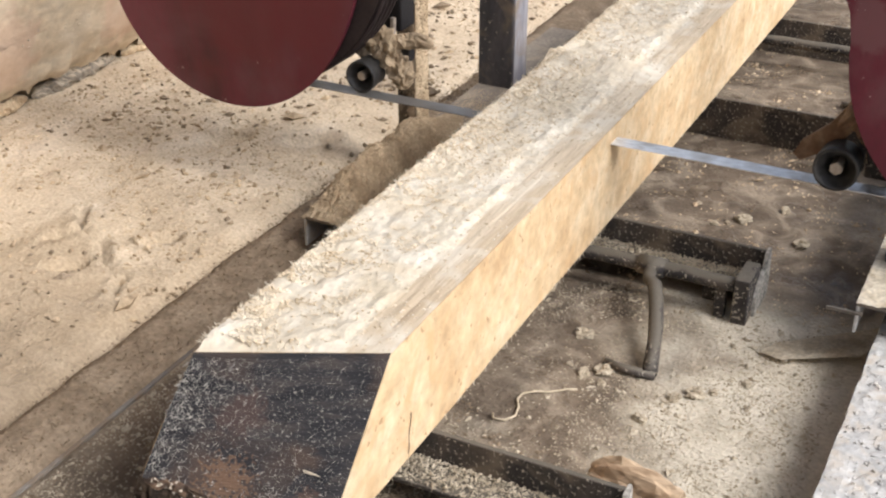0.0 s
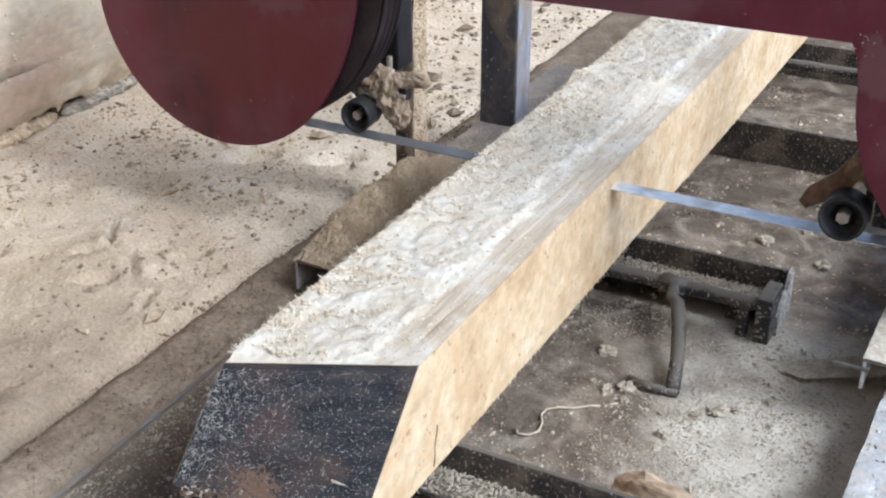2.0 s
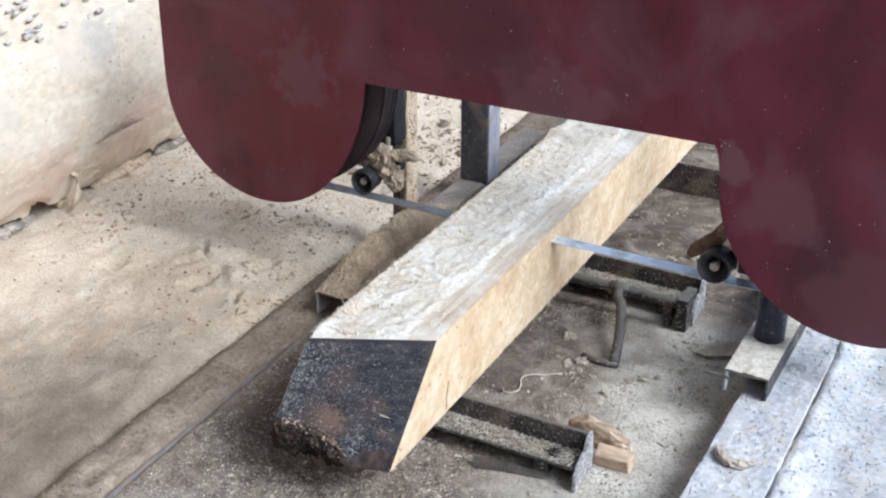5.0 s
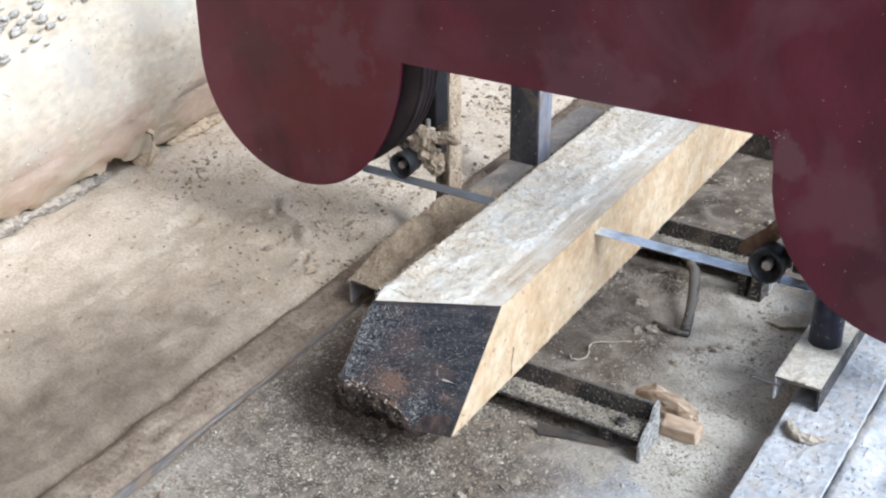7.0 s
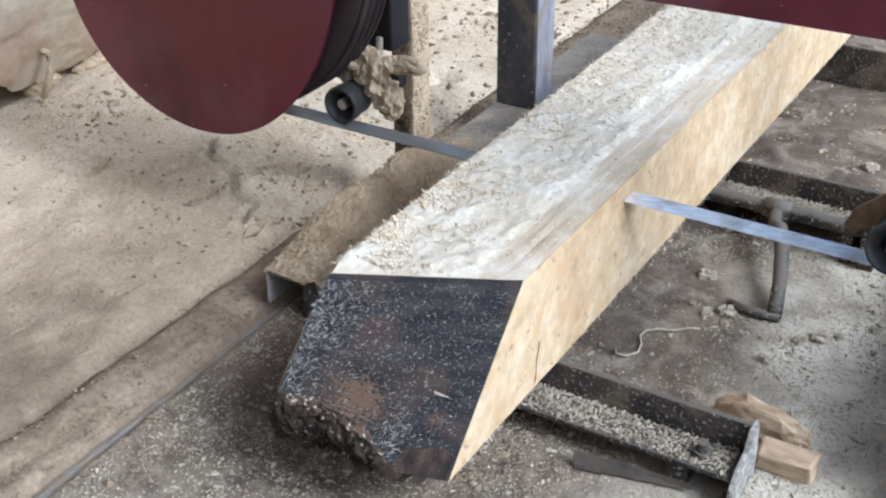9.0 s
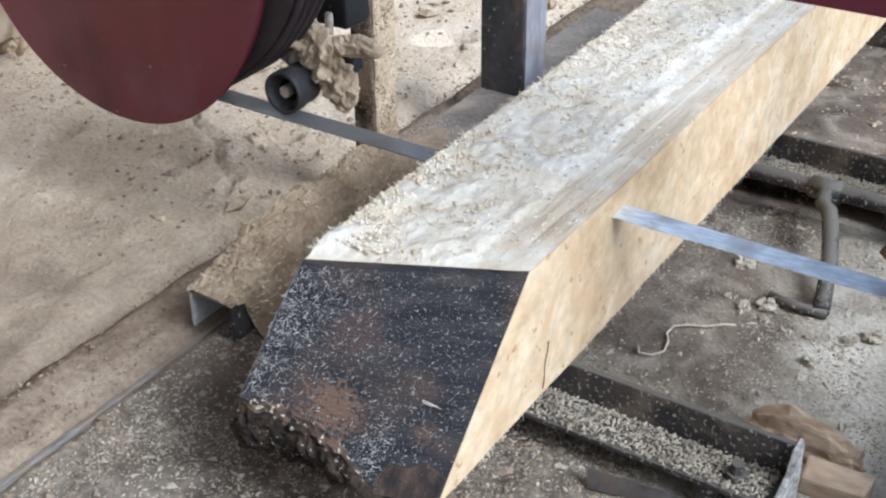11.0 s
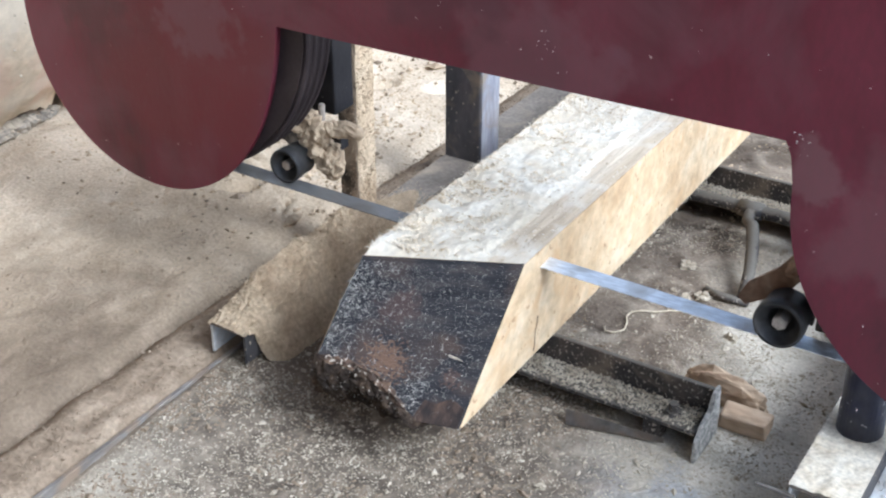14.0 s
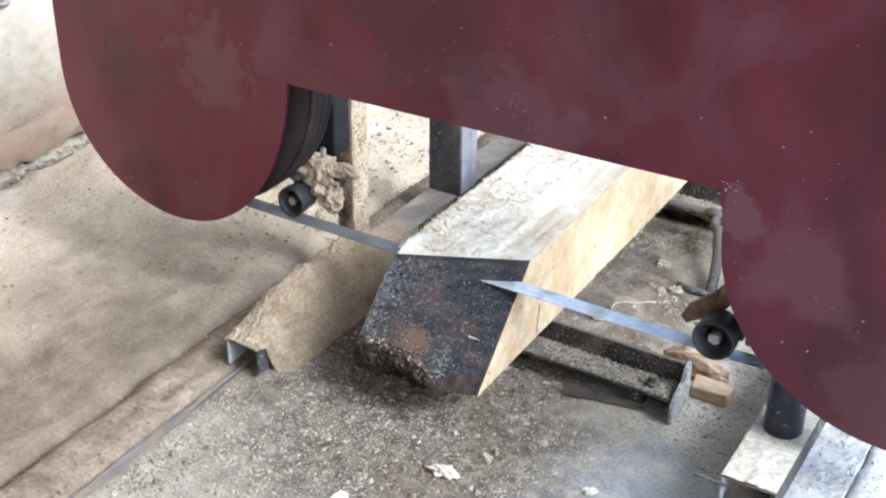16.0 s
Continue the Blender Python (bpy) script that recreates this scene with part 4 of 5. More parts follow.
def build_log():
    bm = bmesh.new()
    r, n = 0.50, 72
    ys = np.arange(-2.6, 5.2, 0.05)
    rows = []
    for y in ys:
        row = []
        for i in range(n):
            a = math.tau * i / n
            p = Vector((math.cos(a) * 1.2, y * 0.8, math.sin(a) * 1.2))
            k = r * (1 + 0.05 * noise.noise(p) + 0.022 * noise.noise(p * 4) + 0.010 * noise.noise(p * 11))
            if a > 4.9 and a < 5.9:
                k -= 0.016 * max(0.0, noise.noise(p * 5 + Vector((3, 1, 0))) * 2)
            row.append(bm.verts.new((math.cos(a) * k, y, math.sin(a) * k)))
        rows.append(row)
    for a, b in zip(rows, rows[1:]):
        for i in range(n):
            bm.faces.new((a[i], a[(i + 1) % n], b[(i + 1) % n], b[i]))
    log = base("log", (-1.95, 0, 0.52), "huge peeled log, cream with pinkish bark scars, lying in sawdust", "log")
    part("stem", bm, M_LOG, log, smooth=True)
    for y in (-2.6, 5.15):
        bm = bmesh.new()
        bm.faces.new([bm.verts.new((0.49 * math.cos(math.tau * k / 48), y, 0.49 * math.sin(math.tau * k / 48))) for k in range(48)])
        part("sawn_end", bm, M_BLOCK, log, "sawn end of the log")
    # a crust of caked dust that breaks off raggedly over the ground
    bm = bmesh.new()
    grid = []
    for y in np.arange(-1.2, 3.4, 0.014):
        low = -55 + 8 * fbm(0, y, 3.0, 2) + 6 * fbm(0, y, 14, 5) + 3 * fbm(0, y, 50, 1)
        row = []
        for k in range(9):
            ang = radians(-28 + (low + 28) * k / 8)
            p = Vector((math.cos(ang) * 1.2, y * 0.8, math.sin(ang) * 1.2))
            rr = 0.5 * (1 + 0.05 * noise.noise(p) + 0.022 * noise.noise(p * 4) + 0.010 * noise.noise(p * 11)) + (0.002 + 0.034 * (k / 8) ** 1.4) * (1 + 0.7 * fbm(ang, y, 9, 3)) + 0.004 * fbm(ang, y, 30, 3)
            row.append(bm.verts.new((rr * math.cos(ang), y, rr * math.sin(ang))))
        grid.append(row)
    for a, b in zip(grid, grid[1:]):
        for i in range(8):
            bm.faces.new((a[i], a[i + 1], b[i + 1], b[i]))
    part("crust", bm, M_LOG, log, "ragged crust of caked dust along the foot", smooth=True)
    for y, ln, m in ((0.06, 0.10, M_GREYBARK), (0.34, 0.20, M_GREYBARK), (0.72, 0.07, M_DUST), (1.02, 0.18, M_DUST), (1.42, 0.2, M_GREYBARK), (-0.45, 0.3, M_DUST), (1.9, 0.25, M_DUST), (2.5, 0.3, M_DUST)):
        bm = caked([(0.285, y - ln, -0.485), (0.295, y - ln * 0.3, -0.475), (0.29, y + ln * 0.4, -0.475), (0.285, y + ln, -0.480)], [0.022, 0.028, 0.025, 0.016], y * 7, 18, 44, 0.4)
        part("bark_flap", bm, m, log, "ragged bark hanging at the base")
    part("bark_strip", pipe([(0.345, 0.60, -0.315), (0.375, 0.64, -0.318), (0.398, 0.665, -0.345), (0.400, 0.66, -0.400), (0.385, 0.65, -0.445), (0.37, 0.645, -0.475)], 0.011, sides=10, wobble=0.25), M_DUST, log, "curled strip of bark hanging to the ground", smooth=True)
    # scabs of old bark high on the side, and small crumbs stuck over the face
    rr = random.Random(8)
    for y0, a0, n in ((0.05, 30, 70), (0.42, 36, 40), (-0.5, 34, 50), (1.1, 40, 40)):
        bm = bmesh.new()
        for k in range(n):
            y, a = y0 + rr.gauss(0, 0.13), radians(a0 + rr.gauss(0, 6))
            q = rr.uniform(0.004, 0.012)
            lump((0.503 * math.cos(a), y, 0.503 * math.sin(a)), (q * 0.5, q * 2.0, q * 0.9), bm, k * 2.1 + y0, 2, 0.5)
        tagged(part("bark_scab", bm, M_SCAB, log, "crumbling grey bark left on the log", smooth=True), kind="stuff")
    pts = []
    for _ in range(3000):
        y, a = rr.uniform(-1.0, 3.0), radians(rr.uniform(-52, 50))
        p = Vector((math.cos(a) * 1.2, y * 0.8, math.sin(a) * 1.2))
        k = 0.5 * (1 + 0.05 * noise.noise(p) + 0.022 * noise.noise(p * 4) + 0.010 * noise.noise(p * 11))
        if rr.random() < 0.35 + 0.8 * fbm(a, y, 3, 6) + 0.5 * (a < -0.5):
            pts.append((math.cos(a) * (k + 0.003), y, math.sin(a) * (k + 0.003)))
    crumbs("stuck_dust", pts, [rr.uniform(0.002, 0.007) for _ in pts], M_PALE, "sawdust stuck to the log", "sawdust", log)


build_log()

# ---- the travelling band saw ----
saw = base("band_saw", (0, SAW[0][1], 0), "travelling band saw with a dark red wheel guard and steel blade", "band saw")


def arc(cx, cz, r, a0, a1, n):
    return [(cx + r * math.cos(radians(a0 + (a1 - a0) * i / n)), cz + r * math.sin(radians(a0 + (a1 - a0) * i / n))) for i in range(n + 1)]


def guard_outline(shrink=0.0):
    """The guard's edge: a round lobe over each wheel, joined by a straight lower edge."""
    left = [(-0.731 - (0.367 - shrink) * math.cos(radians(k)), 0.626 - (0.366 - shrink) * math.sin(radians(k))) for k in np.linspace(0, 90, 30)]
    for k in np.linspace(3, 90, 30):
        rx = 0.367 + 0.041 * (k / 90) ** 2
        left.append((-0.731 + (rx - shrink) * math.sin(radians(k)), 0.626 + 0.119 * (k / 90) ** 3 - (0.366 - shrink) * math.cos(radians(k))))
    right = [(0.777 + shrink, 0.763 + shrink), (0.790 + shrink, 0.735)] + arc(1.212, 0.676, 0.412 - shrink, 180, 360, 48)
    top = [(1.624 - shrink, 1.2), (1.45, 1.36 - shrink), (-0.85, 1.36 - shrink), (-1.098 + shrink, 1.2)]
    return left + right + top


def build_guard():
    guard = part("guard", extrude_outline(guard_outline(), -0.069, -0.063, bevel=0.0015), M_RED, saw, "dark red painted sheet-metal wheel guard")
    # rolled rim behind the sheet
    o = guard_outline(0.002)
    bm = bmesh.new()
    a = [bm.verts.new((x, -0.0635, z)) for x, z in o]
    b = [bm.verts.new((x, -0.052, z)) for x, z in o]
    for i in range(len(o)):
        j = (i + 1) % len(o)
        bm.faces.new((a[i], a[j], b[j], b[i]))
    bmesh.ops.solidify(bm, geom=bm.faces[:], thickness=0.003)
    part("rim", bm, M_RED, guard, "turned-in edge of the guard")
    r = random.Random(52)
    pts = []
    for cx, cz, n, sp in ((0.30, 0.84, 14, 0.03), (0.12, 0.93, 8, 0.06), (0.98, 0.85, 10, 0.07), (1.05, 0.45, 16, 0.06), (0.80, 0.76, 12, 0.012), (1.3, 0.75, 14, 0.12), (-0.4, 0.85, 8, 0.08), (0.6, 0.95, 10, 0.15)):
        pts += [(cx + r.gauss(0, sp), -0.0694, cz + r.gauss(0, sp)) for _ in range(n)]
    crumbs("paint_chips", pts, [r.uniform(0.0008, 0.0028) for _ in pts], M_CHIP, "pale chips and splashes on the paint", "chips", guard)
    part("back_plate", extrude_outline([(-0.60, 0.80), (1.25, 0.80), (1.25, 1.34), (-0.60, 1.34)], 0.07, 0.082), M_RED, saw, "back sheet of the guard")


build_guard()


def band_wheel(x, z):
    w = part("band_wheel", rod((x, -0.046, z), (x, 0.050, z), 0.400, sides=72, cap=0.006), M_TYRE, saw, "dark band wheel behind the guard", smooth=False)
    for y in (-0.044, -0.020, 0.004, 0.028):
        bm = bmesh.new()
        ring = []
        for i in range(72):
            a = math.tau * i / 72
            ring.append([bm.verts.new((x + rr * math.cos(a), y + dy, z + rr * math.sin(a))) for rr, dy in ((0.399, 0), (0.405, 0.002), (0.405, 0.009), (0.399, 0.011))])
        for i in range(72):
            p, q = ring[i], ring[(i + 1) % 72]
            for k in range(3):
                bm.faces.new((p[k], p[k + 1], q[k + 1], q[k]))
        part("tread", bm, M_TYRE, w, smooth=True)


band_wheel(-0.665, 0.738)
band_wheel(1.225, 0.742)


def build_blade():
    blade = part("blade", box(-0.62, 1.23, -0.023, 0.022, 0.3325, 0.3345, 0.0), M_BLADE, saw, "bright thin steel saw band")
    bm = bmesh.new()
    for i in range(104):
        x = -0.60 + i * 0.0175
        v = [bm.verts.new(p) for p in ((x, -0.0225, 0.3323), (x + 0.012, -0.0225, 0.3323), (x + 0.010, -0.0252, 0.3330), (x, -0.0225, 0.3347), (x + 0.012, -0.0225, 0.3347), (x + 0.010, -0.0252, 0.3340))]
        for f in ((0, 1, 2), (3, 5, 4), (0, 2, 5, 3), (1, 4, 5, 2), (0, 3, 4, 1)):
            bm.faces.new([v[k] for k in f])
    tagged(part("teeth", bm, M_BLADE, blade, "saw teeth"), kind="stuff")


build_blade()


def guide_roller(x, z, r, dy):
    """A flanged guide roller with a sunk face and a bolt head, its axle along the way of the saw."""
    bm = bmesh.new()
    prof = [(0.012, 0.02), (r * 0.55, 0.0), (r * 0.55, -0.012), (r * 0.80, -0.016), (r * 0.84, -0.030), (r * 0.97, -0.032), (r, -0.027), (r, -0.004), (r * 0.94, 0.0), (r * 0.94, 0.034), (0.012, 0.036)]
    rings = [[bm.verts.new((x + q * math.cos(math.tau * i / 40), y + dy, z + q * math.sin(math.tau * i / 40))) for i in range(40)] for q, y in prof]
    for a, b in zip(rings, rings[1:]):
        for i in range(40):
            bm.faces.new((a[i], a[(i + 1) % 40], b[(i + 1) % 40], b[i]))
    roll = part("guide_roller", bm, M_ROLLER, saw, "dark steel blade guide roller", smooth=True)
    part("axle_bolt", rod((x, dy - 0.026, z), (x, dy + 0.06, z), r * 0.30, sides=6, cap=0.002), M_HUB, roll, "worn axle bolt")
    return roll


guide_roller(-0.378, 0.377, 0.041, 0.022)
guide_roller(0.806, 0.385, 0.049, -0.018)


def build_left_guide():
    arm = part("guide_arm", caked([(-0.345, 0.02, 0.535), (-0.320, 0.02, 0.508), (-0.288, 0.025, 0.462), (-0.258, 0.03, 0.415), (-0.245, 0.03, 0.368)], [0.026, 0.036, 0.034, 0.029, 0.024], 1.0, 34, 60, 0.55), M_CAKE, saw, "guide arm caked with sawdust")
    part("branch", caked([(-0.295, 0.03, 0.485), (-0.25, 0.035, 0.497), (-0.205, 0.04, 0.502), (-0.168, 0.04, 0.495)], [0.022, 0.021, 0.019, 0.013], 5.0, 18, 24), M_CAKE, arm, "caked side branch")
    part("flap", caked([(-0.368, 0.01, 0.515), (-0.360, 0.01, 0.475), (-0.345, 0.012, 0.445)], [0.014, 0.022, 0.014], 9.0, 16, 20), M_POSTDUST, arm, "caked flap over the roller")
    part("stud", rod((-0.278, 0.03, 0.48), (-0.276, 0.03, 0.555), 0.0075, sides=10, cap=0.002), M_HUB, arm, "upright stud")
    part("clamp", box(-0.285, -0.248, 0.060, 0.09, 0.430, 0.480, 0.004), M_HEAD, arm, "small clamp")
    arm.location = (-0.050, 0.045, -0.040)


def build_right_guide():
    bm = bmesh.new()
    outline = [(0.700, 0.372), (0.716, 0.358), (0.790, 0.405), (0.835, 0.47), (0.875, 0.56), (0.872, 0.62), (0.835, 0.62), (0.80, 0.50), (0.77, 0.455), (0.715, 0.405)]
    extrude_outline(outline, 0.028, 0.044, bm, bevel=0.002)
    arm = part("guide_arm", bm, M_RUST, saw, "rusty bent guide arm plate")
    bm = caked([(0.79, 0.02, 0.452), (0.825, 0.02, 0.50), (0.845, 0.02, 0.465), (0.858, 0.02, 0.425)], [0.012, 0.018, 0.022, 0.016], 3.0, 18, 30, 0.5)
    part("caked_dust", bm, M_RUST, arm, "caked dirt")
    part("link", box(0.835, 0.853, 0.02, 0.034, 0.36, 0.52, 0.003), M_STEEL, arm)
    part("hanger", box(0.855, 0.905, 0.03, 0.07, 0.345, 0.80, 0.004), M_STEEL, arm, "dark upright hanger")


build_left_guide()
build_right_guide()


def shoe(x0, x1, z0, z1, y0, y1, heap):
    """An inverted steel channel that runs on the rail."""
    s = part("shoe", box(x0, x1, y0, y1, z1 - 0.007, z1, 0.002), M_SHOETOP, saw, "inverted steel channel running on the rail")
    part("side", box(x0, x0 + 0.006, y0, y1, z0, z1 - 0.0072, 0.001), M_RAIL, s)
    part("side", box(x1 - 0.006, x1, y0, y1, z0, z1 - 0.0072, 0.001), M_POST, s)
    if heap:
        bm = bmesh.new()
        ys, us = np.arange(y0 - 0.006, 0.46, 0.008), np.linspace(-1, 1, 44)
        rows = []
        for y in ys:
            rise = smooth(y0 - 0.01, y0 + 0.16, y)
            h = (0.074 * rise * (1 - smooth(0.14, 0.40, y)) + 0.008 * (1 - smooth(0.3, 0.46, y)) + 0.004) * (1 + 0.22 * fbm(0, y, 11, 2))
            skirt = 0.052 * smooth(y0 + 0.03, y0 + 0.10, y) * (1 - smooth(0.2, 0.44, y))
            row = []
            for u in us:
                wob = 0.005 * fbm(u * 0.2, y, 14, 5)
                if u < 0.62:
                    v = (u + 1) / 1.62
                    x = x0 - 0.005 + v * (x1 - x0 + 0.008) + wob
                    z = z1 - 0.004 + h * math.sin(math.pi * min(1.0, 0.04 + 0.92 * v)) ** 0.8
                else:
                    v = (u - 0.62) / 0.38
                    x = x1 + 0.004 + skirt * v + wob
                    z = z1 + 0.004 - 0.094 * v * smooth(y0 + 0.02, y0 + 0.06, y) - 0.008 * v
                z += (0.007 * fbm(u * 0.15, y, 24, 3) + 0.004 * fbm(u * 0.15, y, 70, 1)) * (1 - smooth(0.25, 0.44, y))
                row.append(bm.verts.new((x, y, z)))
            rows.append(row)
        for a, b in zip(rows, rows[1:]):
            for i in range(len(us) - 1):
                bm.faces.new((a[i], a[i + 1], b[i + 1], b[i]))
        places = [[v.co.copy() for v in row] for row in rows]
        bmesh.ops.solidify(bm, geom=bm.faces[:], thickness=0.004)
        part("dust_ridge", bm, M_DUST, s, "ridge of fresh sawdust")
        r = random.Random(33)
        pts = []
        for _ in range(5200):
            row = places[r.randrange(2, 80)]
            k = r.randrange(1, len(row) - 1)
            pts.append((row[k][0] + r.uniform(-0.002, 0.002), row[k][1] + r.uniform(-0.004, 0.004), row[k][2] + r.uniform(-0.001, 0.002)))
        crumbs("loose_dust", pts, [r.uniform(0.0014, 0.0042) for _ in pts], M_DUST, "loose crumbs on the ridge", "sawdust", s)
    return s


left_shoe = shoe(-0.371, -0.271, 0.046, 0.124, -0.310, 1.25, True)
right_shoe = shoe(0.915, 1.035, 0.105, 0.175, -0.215, 1.25, False)
part("pin", box(0.856, 0.930, -0.222, -0.216, 0.150, 0.157, 0.001), M_FLANGE, saw, "thin pale pin before the shoe")
bm = bmesh.new()
xs, ys = np.linspace(0.914, 1.036, 24), np.arange(-0.216, 0.6, 0.006)
rows = [[bm.verts.new((x, y, 0.1765 + 0.006 * max(0.0, fbm(x, y, 24, 3)) + 0.002 * fbm(x, y, 80, 3))) for x in xs] for y in ys]
for a, b in zip(rows, rows[1:]):
    for i in range(len(xs) - 1):
        bm.faces.new((a[i], a[i + 1], b[i + 1], b[i]))
part("dust_layer", bm, M_PALE, right_shoe, "pale dust on the shoe", smooth=True)

part("leg_tube", rod((0.975, 0.010, 0.173), (0.975, 0.010, 0.80), 0.044, sides=32), M_BLUESTEEL, saw, "blue-black scuffed leg tube", smooth=True)
post_a = part("post", box(-0.414, -0.360, 0.250, 0.325, 0.12, 1.60, 0.004), M_POSTDUST, saw, "dust-caked square upright")
bm = bmesh.new()
ys, zs = np.linspace(0.251, 0.324, 12), np.arange(0.13, 1.1, 0.012)
rows = [[bm.verts.new((-0.3595 + 0.004 * max(0.0, 0.5 + fbm(y, z, 22, 3)) + 0.0015 * fbm(y, z, 80, 1), y, z)) for y in ys] for z in zs]
for a, b in zip(rows, rows[1:]):
    for i in range(len(ys) - 1):
        bm.faces.new((a[i], a[i + 1], b[i + 1], b[i]))
part("dust_crust", bm, M_DUST, post_a, "crust of tan sawdust on one side", smooth=True)
post_b = part("post", box(-0.370, -0.258, 0.672, 0.772, 0.12, 1.60, 0.006), M_BLUEPOST, saw, "dark square upright with one side painted pale as sunlit")
# thin sheet added over the right face, its brightness in the sun painted on
part("sunlit_side", box(-0.2575, -0.2555, 0.676, 0.768, 0.13, 1.58, 0.0008), M_LITSIDE, post_b, "thin pale sheet that paints the sunlight on this side")
part("head_plate", box(-0.445, -0.345, 0.150, 0.225, 0.45, 1.5, 0.006), M_HEAD, saw, "dark plate beside the upright")
part("post", box(0.905, 1.005, 0.745, 0.845, 0.18, 1.60, 0.006), M_POST, saw)

# crumbs clinging to the upright
_r = random.Random(29)
_p = []
while len(_p) < 1500:
    x, z = _r.uniform(-0.413, -0.361), _r.uniform(0.13, 0.95)
    if _r.random() < 0.12 + 0.85 * smooth(-0.40, -0.36, x + 0.02 * fbm(x, z, 9, 2)):
        _p.append((x, 0.2495, z))
_p += [(-0.3565, _r.uniform(0.253, 0.322), _r.uniform(0.13, 0.95)) for _ in range(2200)]
crumbs("clinging_dust", _p, [_r.uniform(0.0010, 0.0032) for _ in _p], M_CAKE, "crumbs of sawdust clinging to the upright", "sawdust", saw)

# sawdust thrown out by the blade
_r = random.Random(17)
_p, _s = [], []
for _ in range(5000):
    k = _r.random() ** 0.8
    _p.append((-0.02 - 0.26 * k + _r.gauss(0, 0.02), 0.03 + 0.25 * k * _r.random() + _r.gauss(0, 0.02), 0.335 - 0.16 * k ** 1.6 + _r.gauss(0, 0.022)))
    _s.append(_r.uniform(0.0006, 0.0016))
crumbs("flying_dust", _p, _s, M_CRUMB, "spray of flying sawdust", "sawdust", saw)

# ---- small things on the ground ----


def build_litter():
    b = base("wood_block", (0.722, 0.215, 0), "sawn orange-brown offcut block lying by a bar end", "wood block")
    part("block", box(-0.045, 0.050, -0.045, 0.012, 0.0, 0.040, 0.006, rough=0.008), M_BLOCK, b)
    bm = lump((-0.065, 0.052, 0.020), (0.095, 0.030, 0.048), None, 6.0, 4, 0.30, 1.4)
    for v in bm.verts:
        v.co.z = max(-0.004, v.co.z + 0.010 * noise.noise(Vector((v.co.x * 9, v.co.y * 60, v.co.z * 60))))
    part("slab", bm, M_BLOCK, b, "rough split slab with torn edges")
    pts = [(0.352, 0.335), (0.362, 0.318), (0.385, 0.322), (0.398, 0.345), (0.392, 0.375), (0.378, 0.400), (0.380, 0.425), (0.400, 0.440), (0.430, 0.455), (0.455, 0.480), (0.475, 0.49)]
    single("string", pipe([(x - 0.045, y + 0.048, floor_z(x, y) + 0.004) for x, y in pts], 0.0024, sides=6), M_STRING, "pale curled strip of bark fibre on the mud", "string", smooth=True)
    outline = [(0.0, 0.0), (0.05, -0.012), (0.20, 0.03), (0.24, 0.08), (0.22, 0.12), (0.12, 0.075), (0.02, 0.03)]
    bm = bmesh.new()
    f = bm.faces.new([bm.verts.new((x, y * 1.5, 0.004 + 0.10 * x)) for x, y in outline])
    bmesh.ops.solidify(bm, geom=[f], thickness=0.006)
    s = single("bark_slab", bm, M_PALE, "thin curled offcut lying on dust", "offcut")
    s.location = (0.735, 0.84, 0.006)
    bm = caked([(-0.055, 0.045, 0.010), (-0.042, 0.005, 0.012), (-0.015, -0.020, 0.010), (0.02, -0.018, 0.012), (0.06, 0.012, 0.012)], [0.006, 0.012, 0.013, 0.012, 0.006], 4.0, 14, 40, 0.5)
    s = single("bark_scrap", bm, M_GREYBARK, "ragged scrap of bark on the pale rail", "bark scrap")
    s.location = (1.04, 0.22, 0.101)
    rng = random.Random(21)
    spots = [(0.655, 0.635), (0.685, 0.660), (0.62, 0.60), (0.48, 0.66), (0.455, 0.63), (0.465, 0.585), (0.42, 0.60), (0.38, 0.62), (0.36, 0.75), (0.74, 0.72), (0.58, 0.50),
             (0.5, 1.42), (0.53, 1.45), (0.47, 1.40), (0.62, 1.55), (0.40, 1.5), (0.70, 1.38), (0.45, -0.20), (0.36, -0.32), (0.30, -0.26)]
    first = {}
    for k, (x, y) in enumerate(spots):
        v = k % 4
        m = pose(x, y, floor_z(x, y), 0, 0, rng.uniform(0, 360))
        if v not in first:
            s = (0.015, 0.008, 0.011, 0.006)[v]
            bm = lump((0, 0, s * 0.3), (s * 1.3, s, s * 0.7), None, k * 3.0, 4, 0.75, 1.6)
            first[v] = single("clod", bm, M_CLOD, "crumbly clod of damp sawdust on the ground", "clod", "clods between the bars")
            first[v].matrix_basis = m
        else:
            copy_thing(first[v], m)
    for k, (x, y, w) in enumerate(((0.30, -0.42, 0.022), (0.14, -0.62, 0.016), (0.52, -0.50, 0.014), (0.62, -0.30, 0.012))):
        c = single("wood_chip", lump((0, 0, w * 0.5), (w * 1.5, w * 0.8, w * 0.6), None, k * 5.0 + 1, 3, 0.55, 2.2), M_PALE, "pale torn wood chip on the concrete", "wood chip", "wood chips")
        c.matrix_basis = pose(x, y, floor_z(x, y), 0, 0, 70 * k)
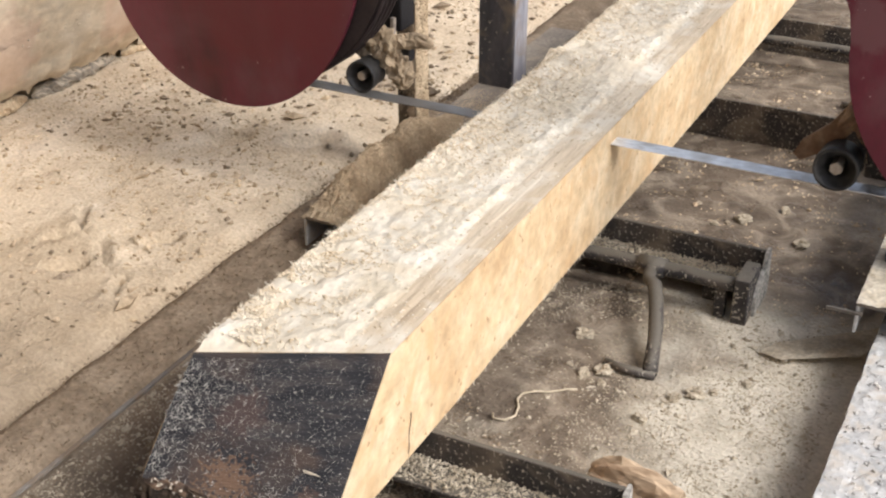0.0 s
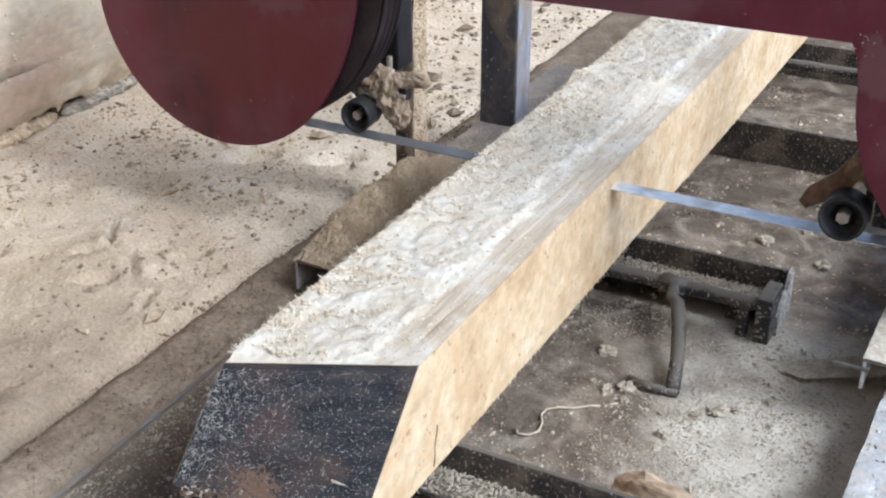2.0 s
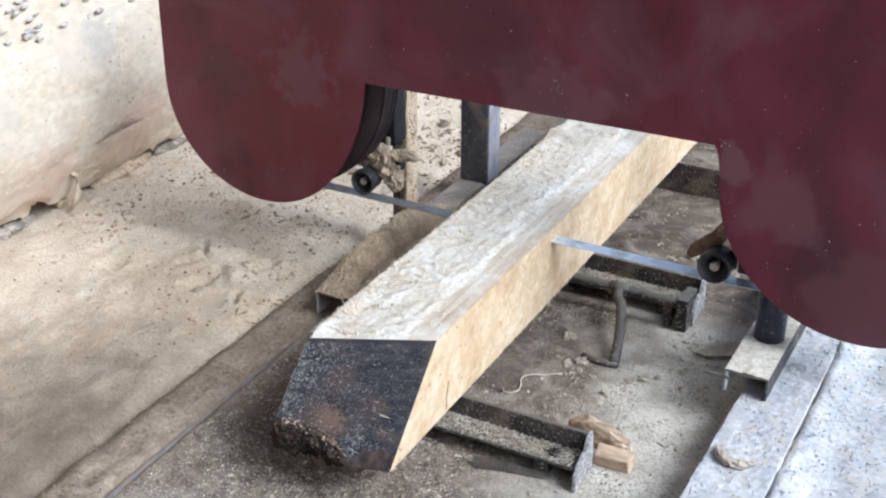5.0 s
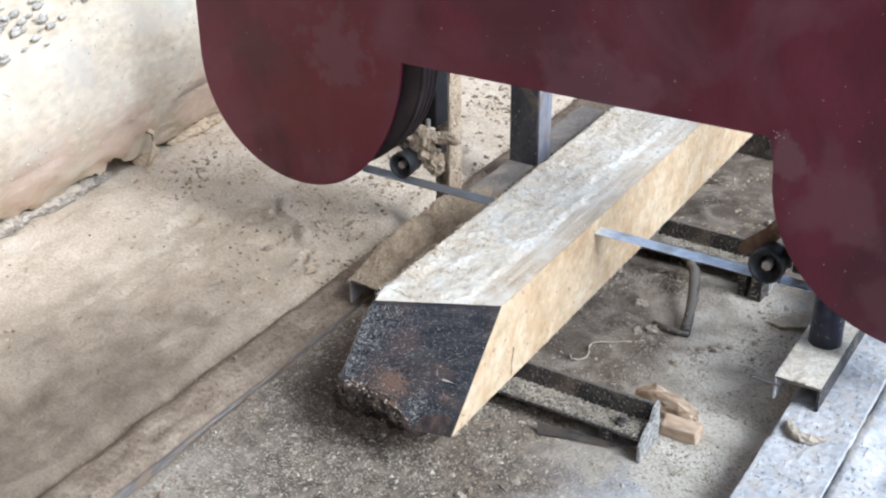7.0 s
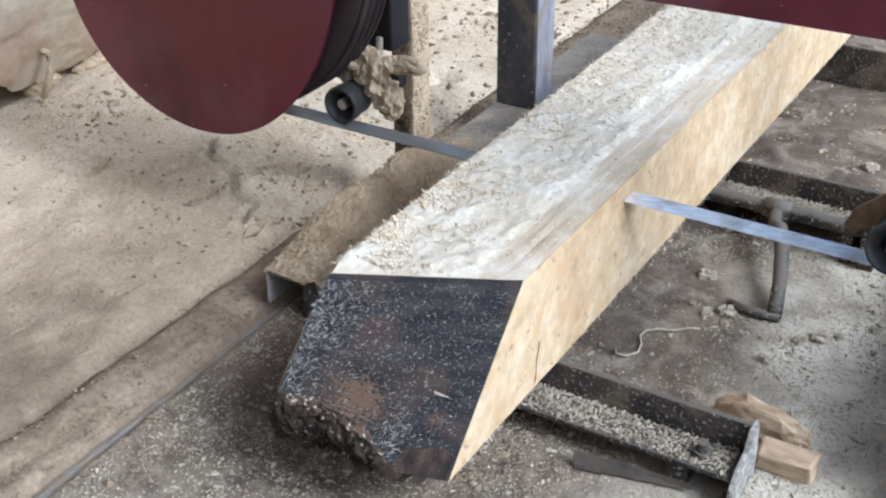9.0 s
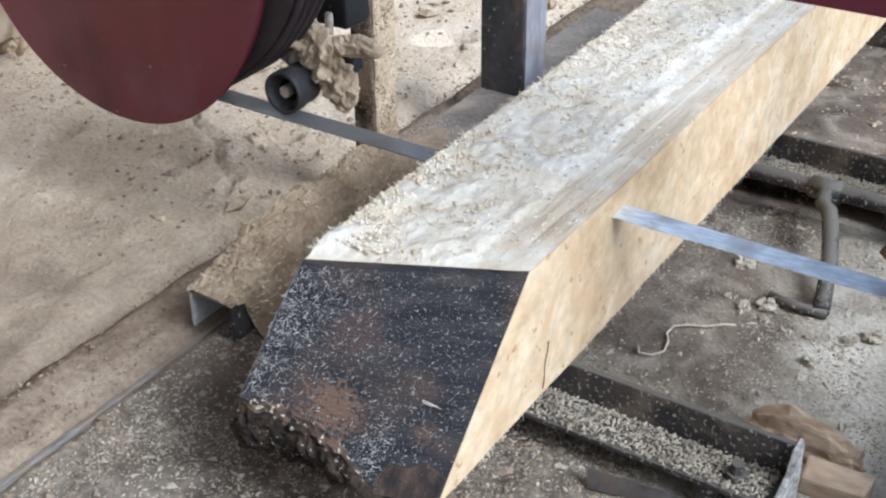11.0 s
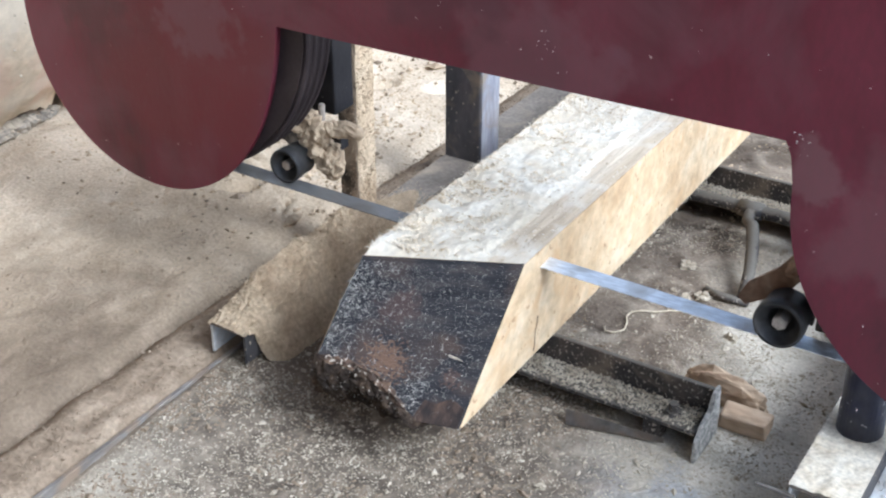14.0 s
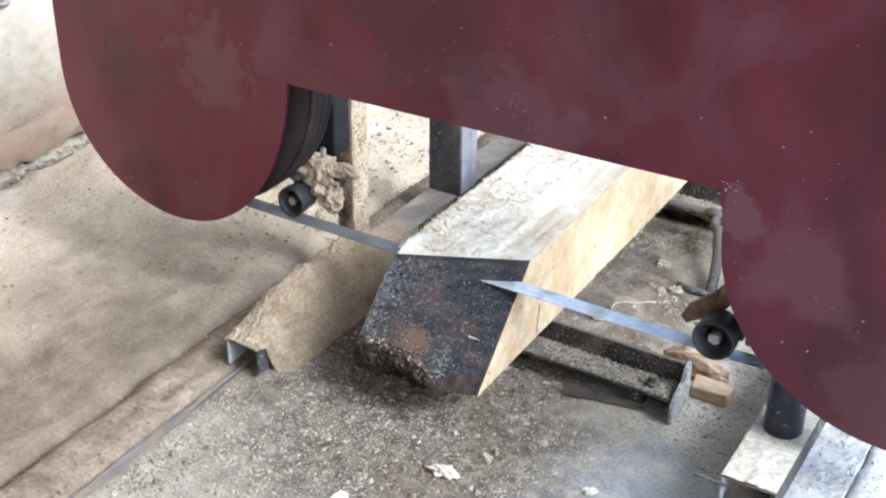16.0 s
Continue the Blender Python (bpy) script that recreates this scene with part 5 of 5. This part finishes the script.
    # loose grit and chips
    def scatter(name, count, area, size, mat, label, where=None, seed=1):
        r = random.Random(seed)
        pts, sz = [], []
        while len(pts) < count:
            x, y = r.uniform(area[0], area[1]), r.uniform(area[2], area[3])
            if where and r.random() > where(x, y):
                continue
            s = r.uniform(*size) * (1 + 1.5 * (r.random() < 0.04))
            pts.append((x, y, floor_z(x, y) + s * 0.2))
            sz.append(s)
        crumbs(name, pts, sz, mat, label, "sawdust")
    clear = lambda x, y: 0.0 if -0.54 < x < -0.33 else 1.0
    scatter("dust_chips", 9000, (-1.7, -0.55, -1.0, 3.2), (0.0016, 0.005), M_DUST, "sawdust crumbs over the loose floor", lambda x, y: (0.5 + fbm(x, y, 4, 1)) * smooth(0.15, 0.7, y))
    scatter("dust_clods", 600, (-1.6, -0.55, -0.8, 2.6), (0.005, 0.012), M_CAKE, "clods of sawdust over the loose floor", lambda x, y: max(0.04, fbm(x, y, 3.5, 12)) * smooth(0.0, 0.5, y), 11)
    scatter("far_clods", 900, (-1.6, -0.42, 1.3, 3.6), (0.005, 0.014), M_DARKCRUMB, "darker clods far back on the sawdust", lambda x, y: 0.15 + max(0.0, fbm(x, y, 3.0, 15)), 12)
    scatter("dark_chips", 450, (-1.7, -0.55, -1.0, 3.4), (0.003, 0.008), M_DARKCRUMB, "dark bark crumbs over the sawdust", lambda x, y: max(0.05, fbm(x, y, 3, 6)), 2)
    scatter("grit", 22000, (-0.33, 0.92, -0.9, 1.0), (0.0012, 0.0036), M_CLOD, "grit and sawdust between the rails", lambda x, y: (0.25 if (x > 0.25 and y < -0.12) else 1.0) * (0.3 if (x < 0.44 and 0.32 < y < 0.75) else 1.0) * (0.55 + fbm(x, y, 6, 2)), 3)
    scatter("chips", 11000, (-0.33, 0.6, -0.9, 0.1), (0.0010, 0.0030), M_CLOD, "small chips around the timber's end", lambda x, y: 0.35 + fbm(x, y, 7, 4), 4)
    scatter("dark_grit", 7000, (-0.33, 0.45, -0.9, 0.4), (0.0015, 0.005), M_DARKCRUMB, "dark grit around the timber", lambda x, y: 0.2 + fbm(x, y, 5, 9), 5)
    scatter("far_chips", 2500, (-0.3, 0.9, 1.0, 3.0), (0.0018, 0.005), M_CRUMB, "pale crumbs on the damp mud", lambda x, y: max(0.03, fbm(x, y, 8, 3)), 6)


build_litter()


def motions():
    walk(saw, [(t, pose(0, y, 0)) for t, y in SAW])


motions()
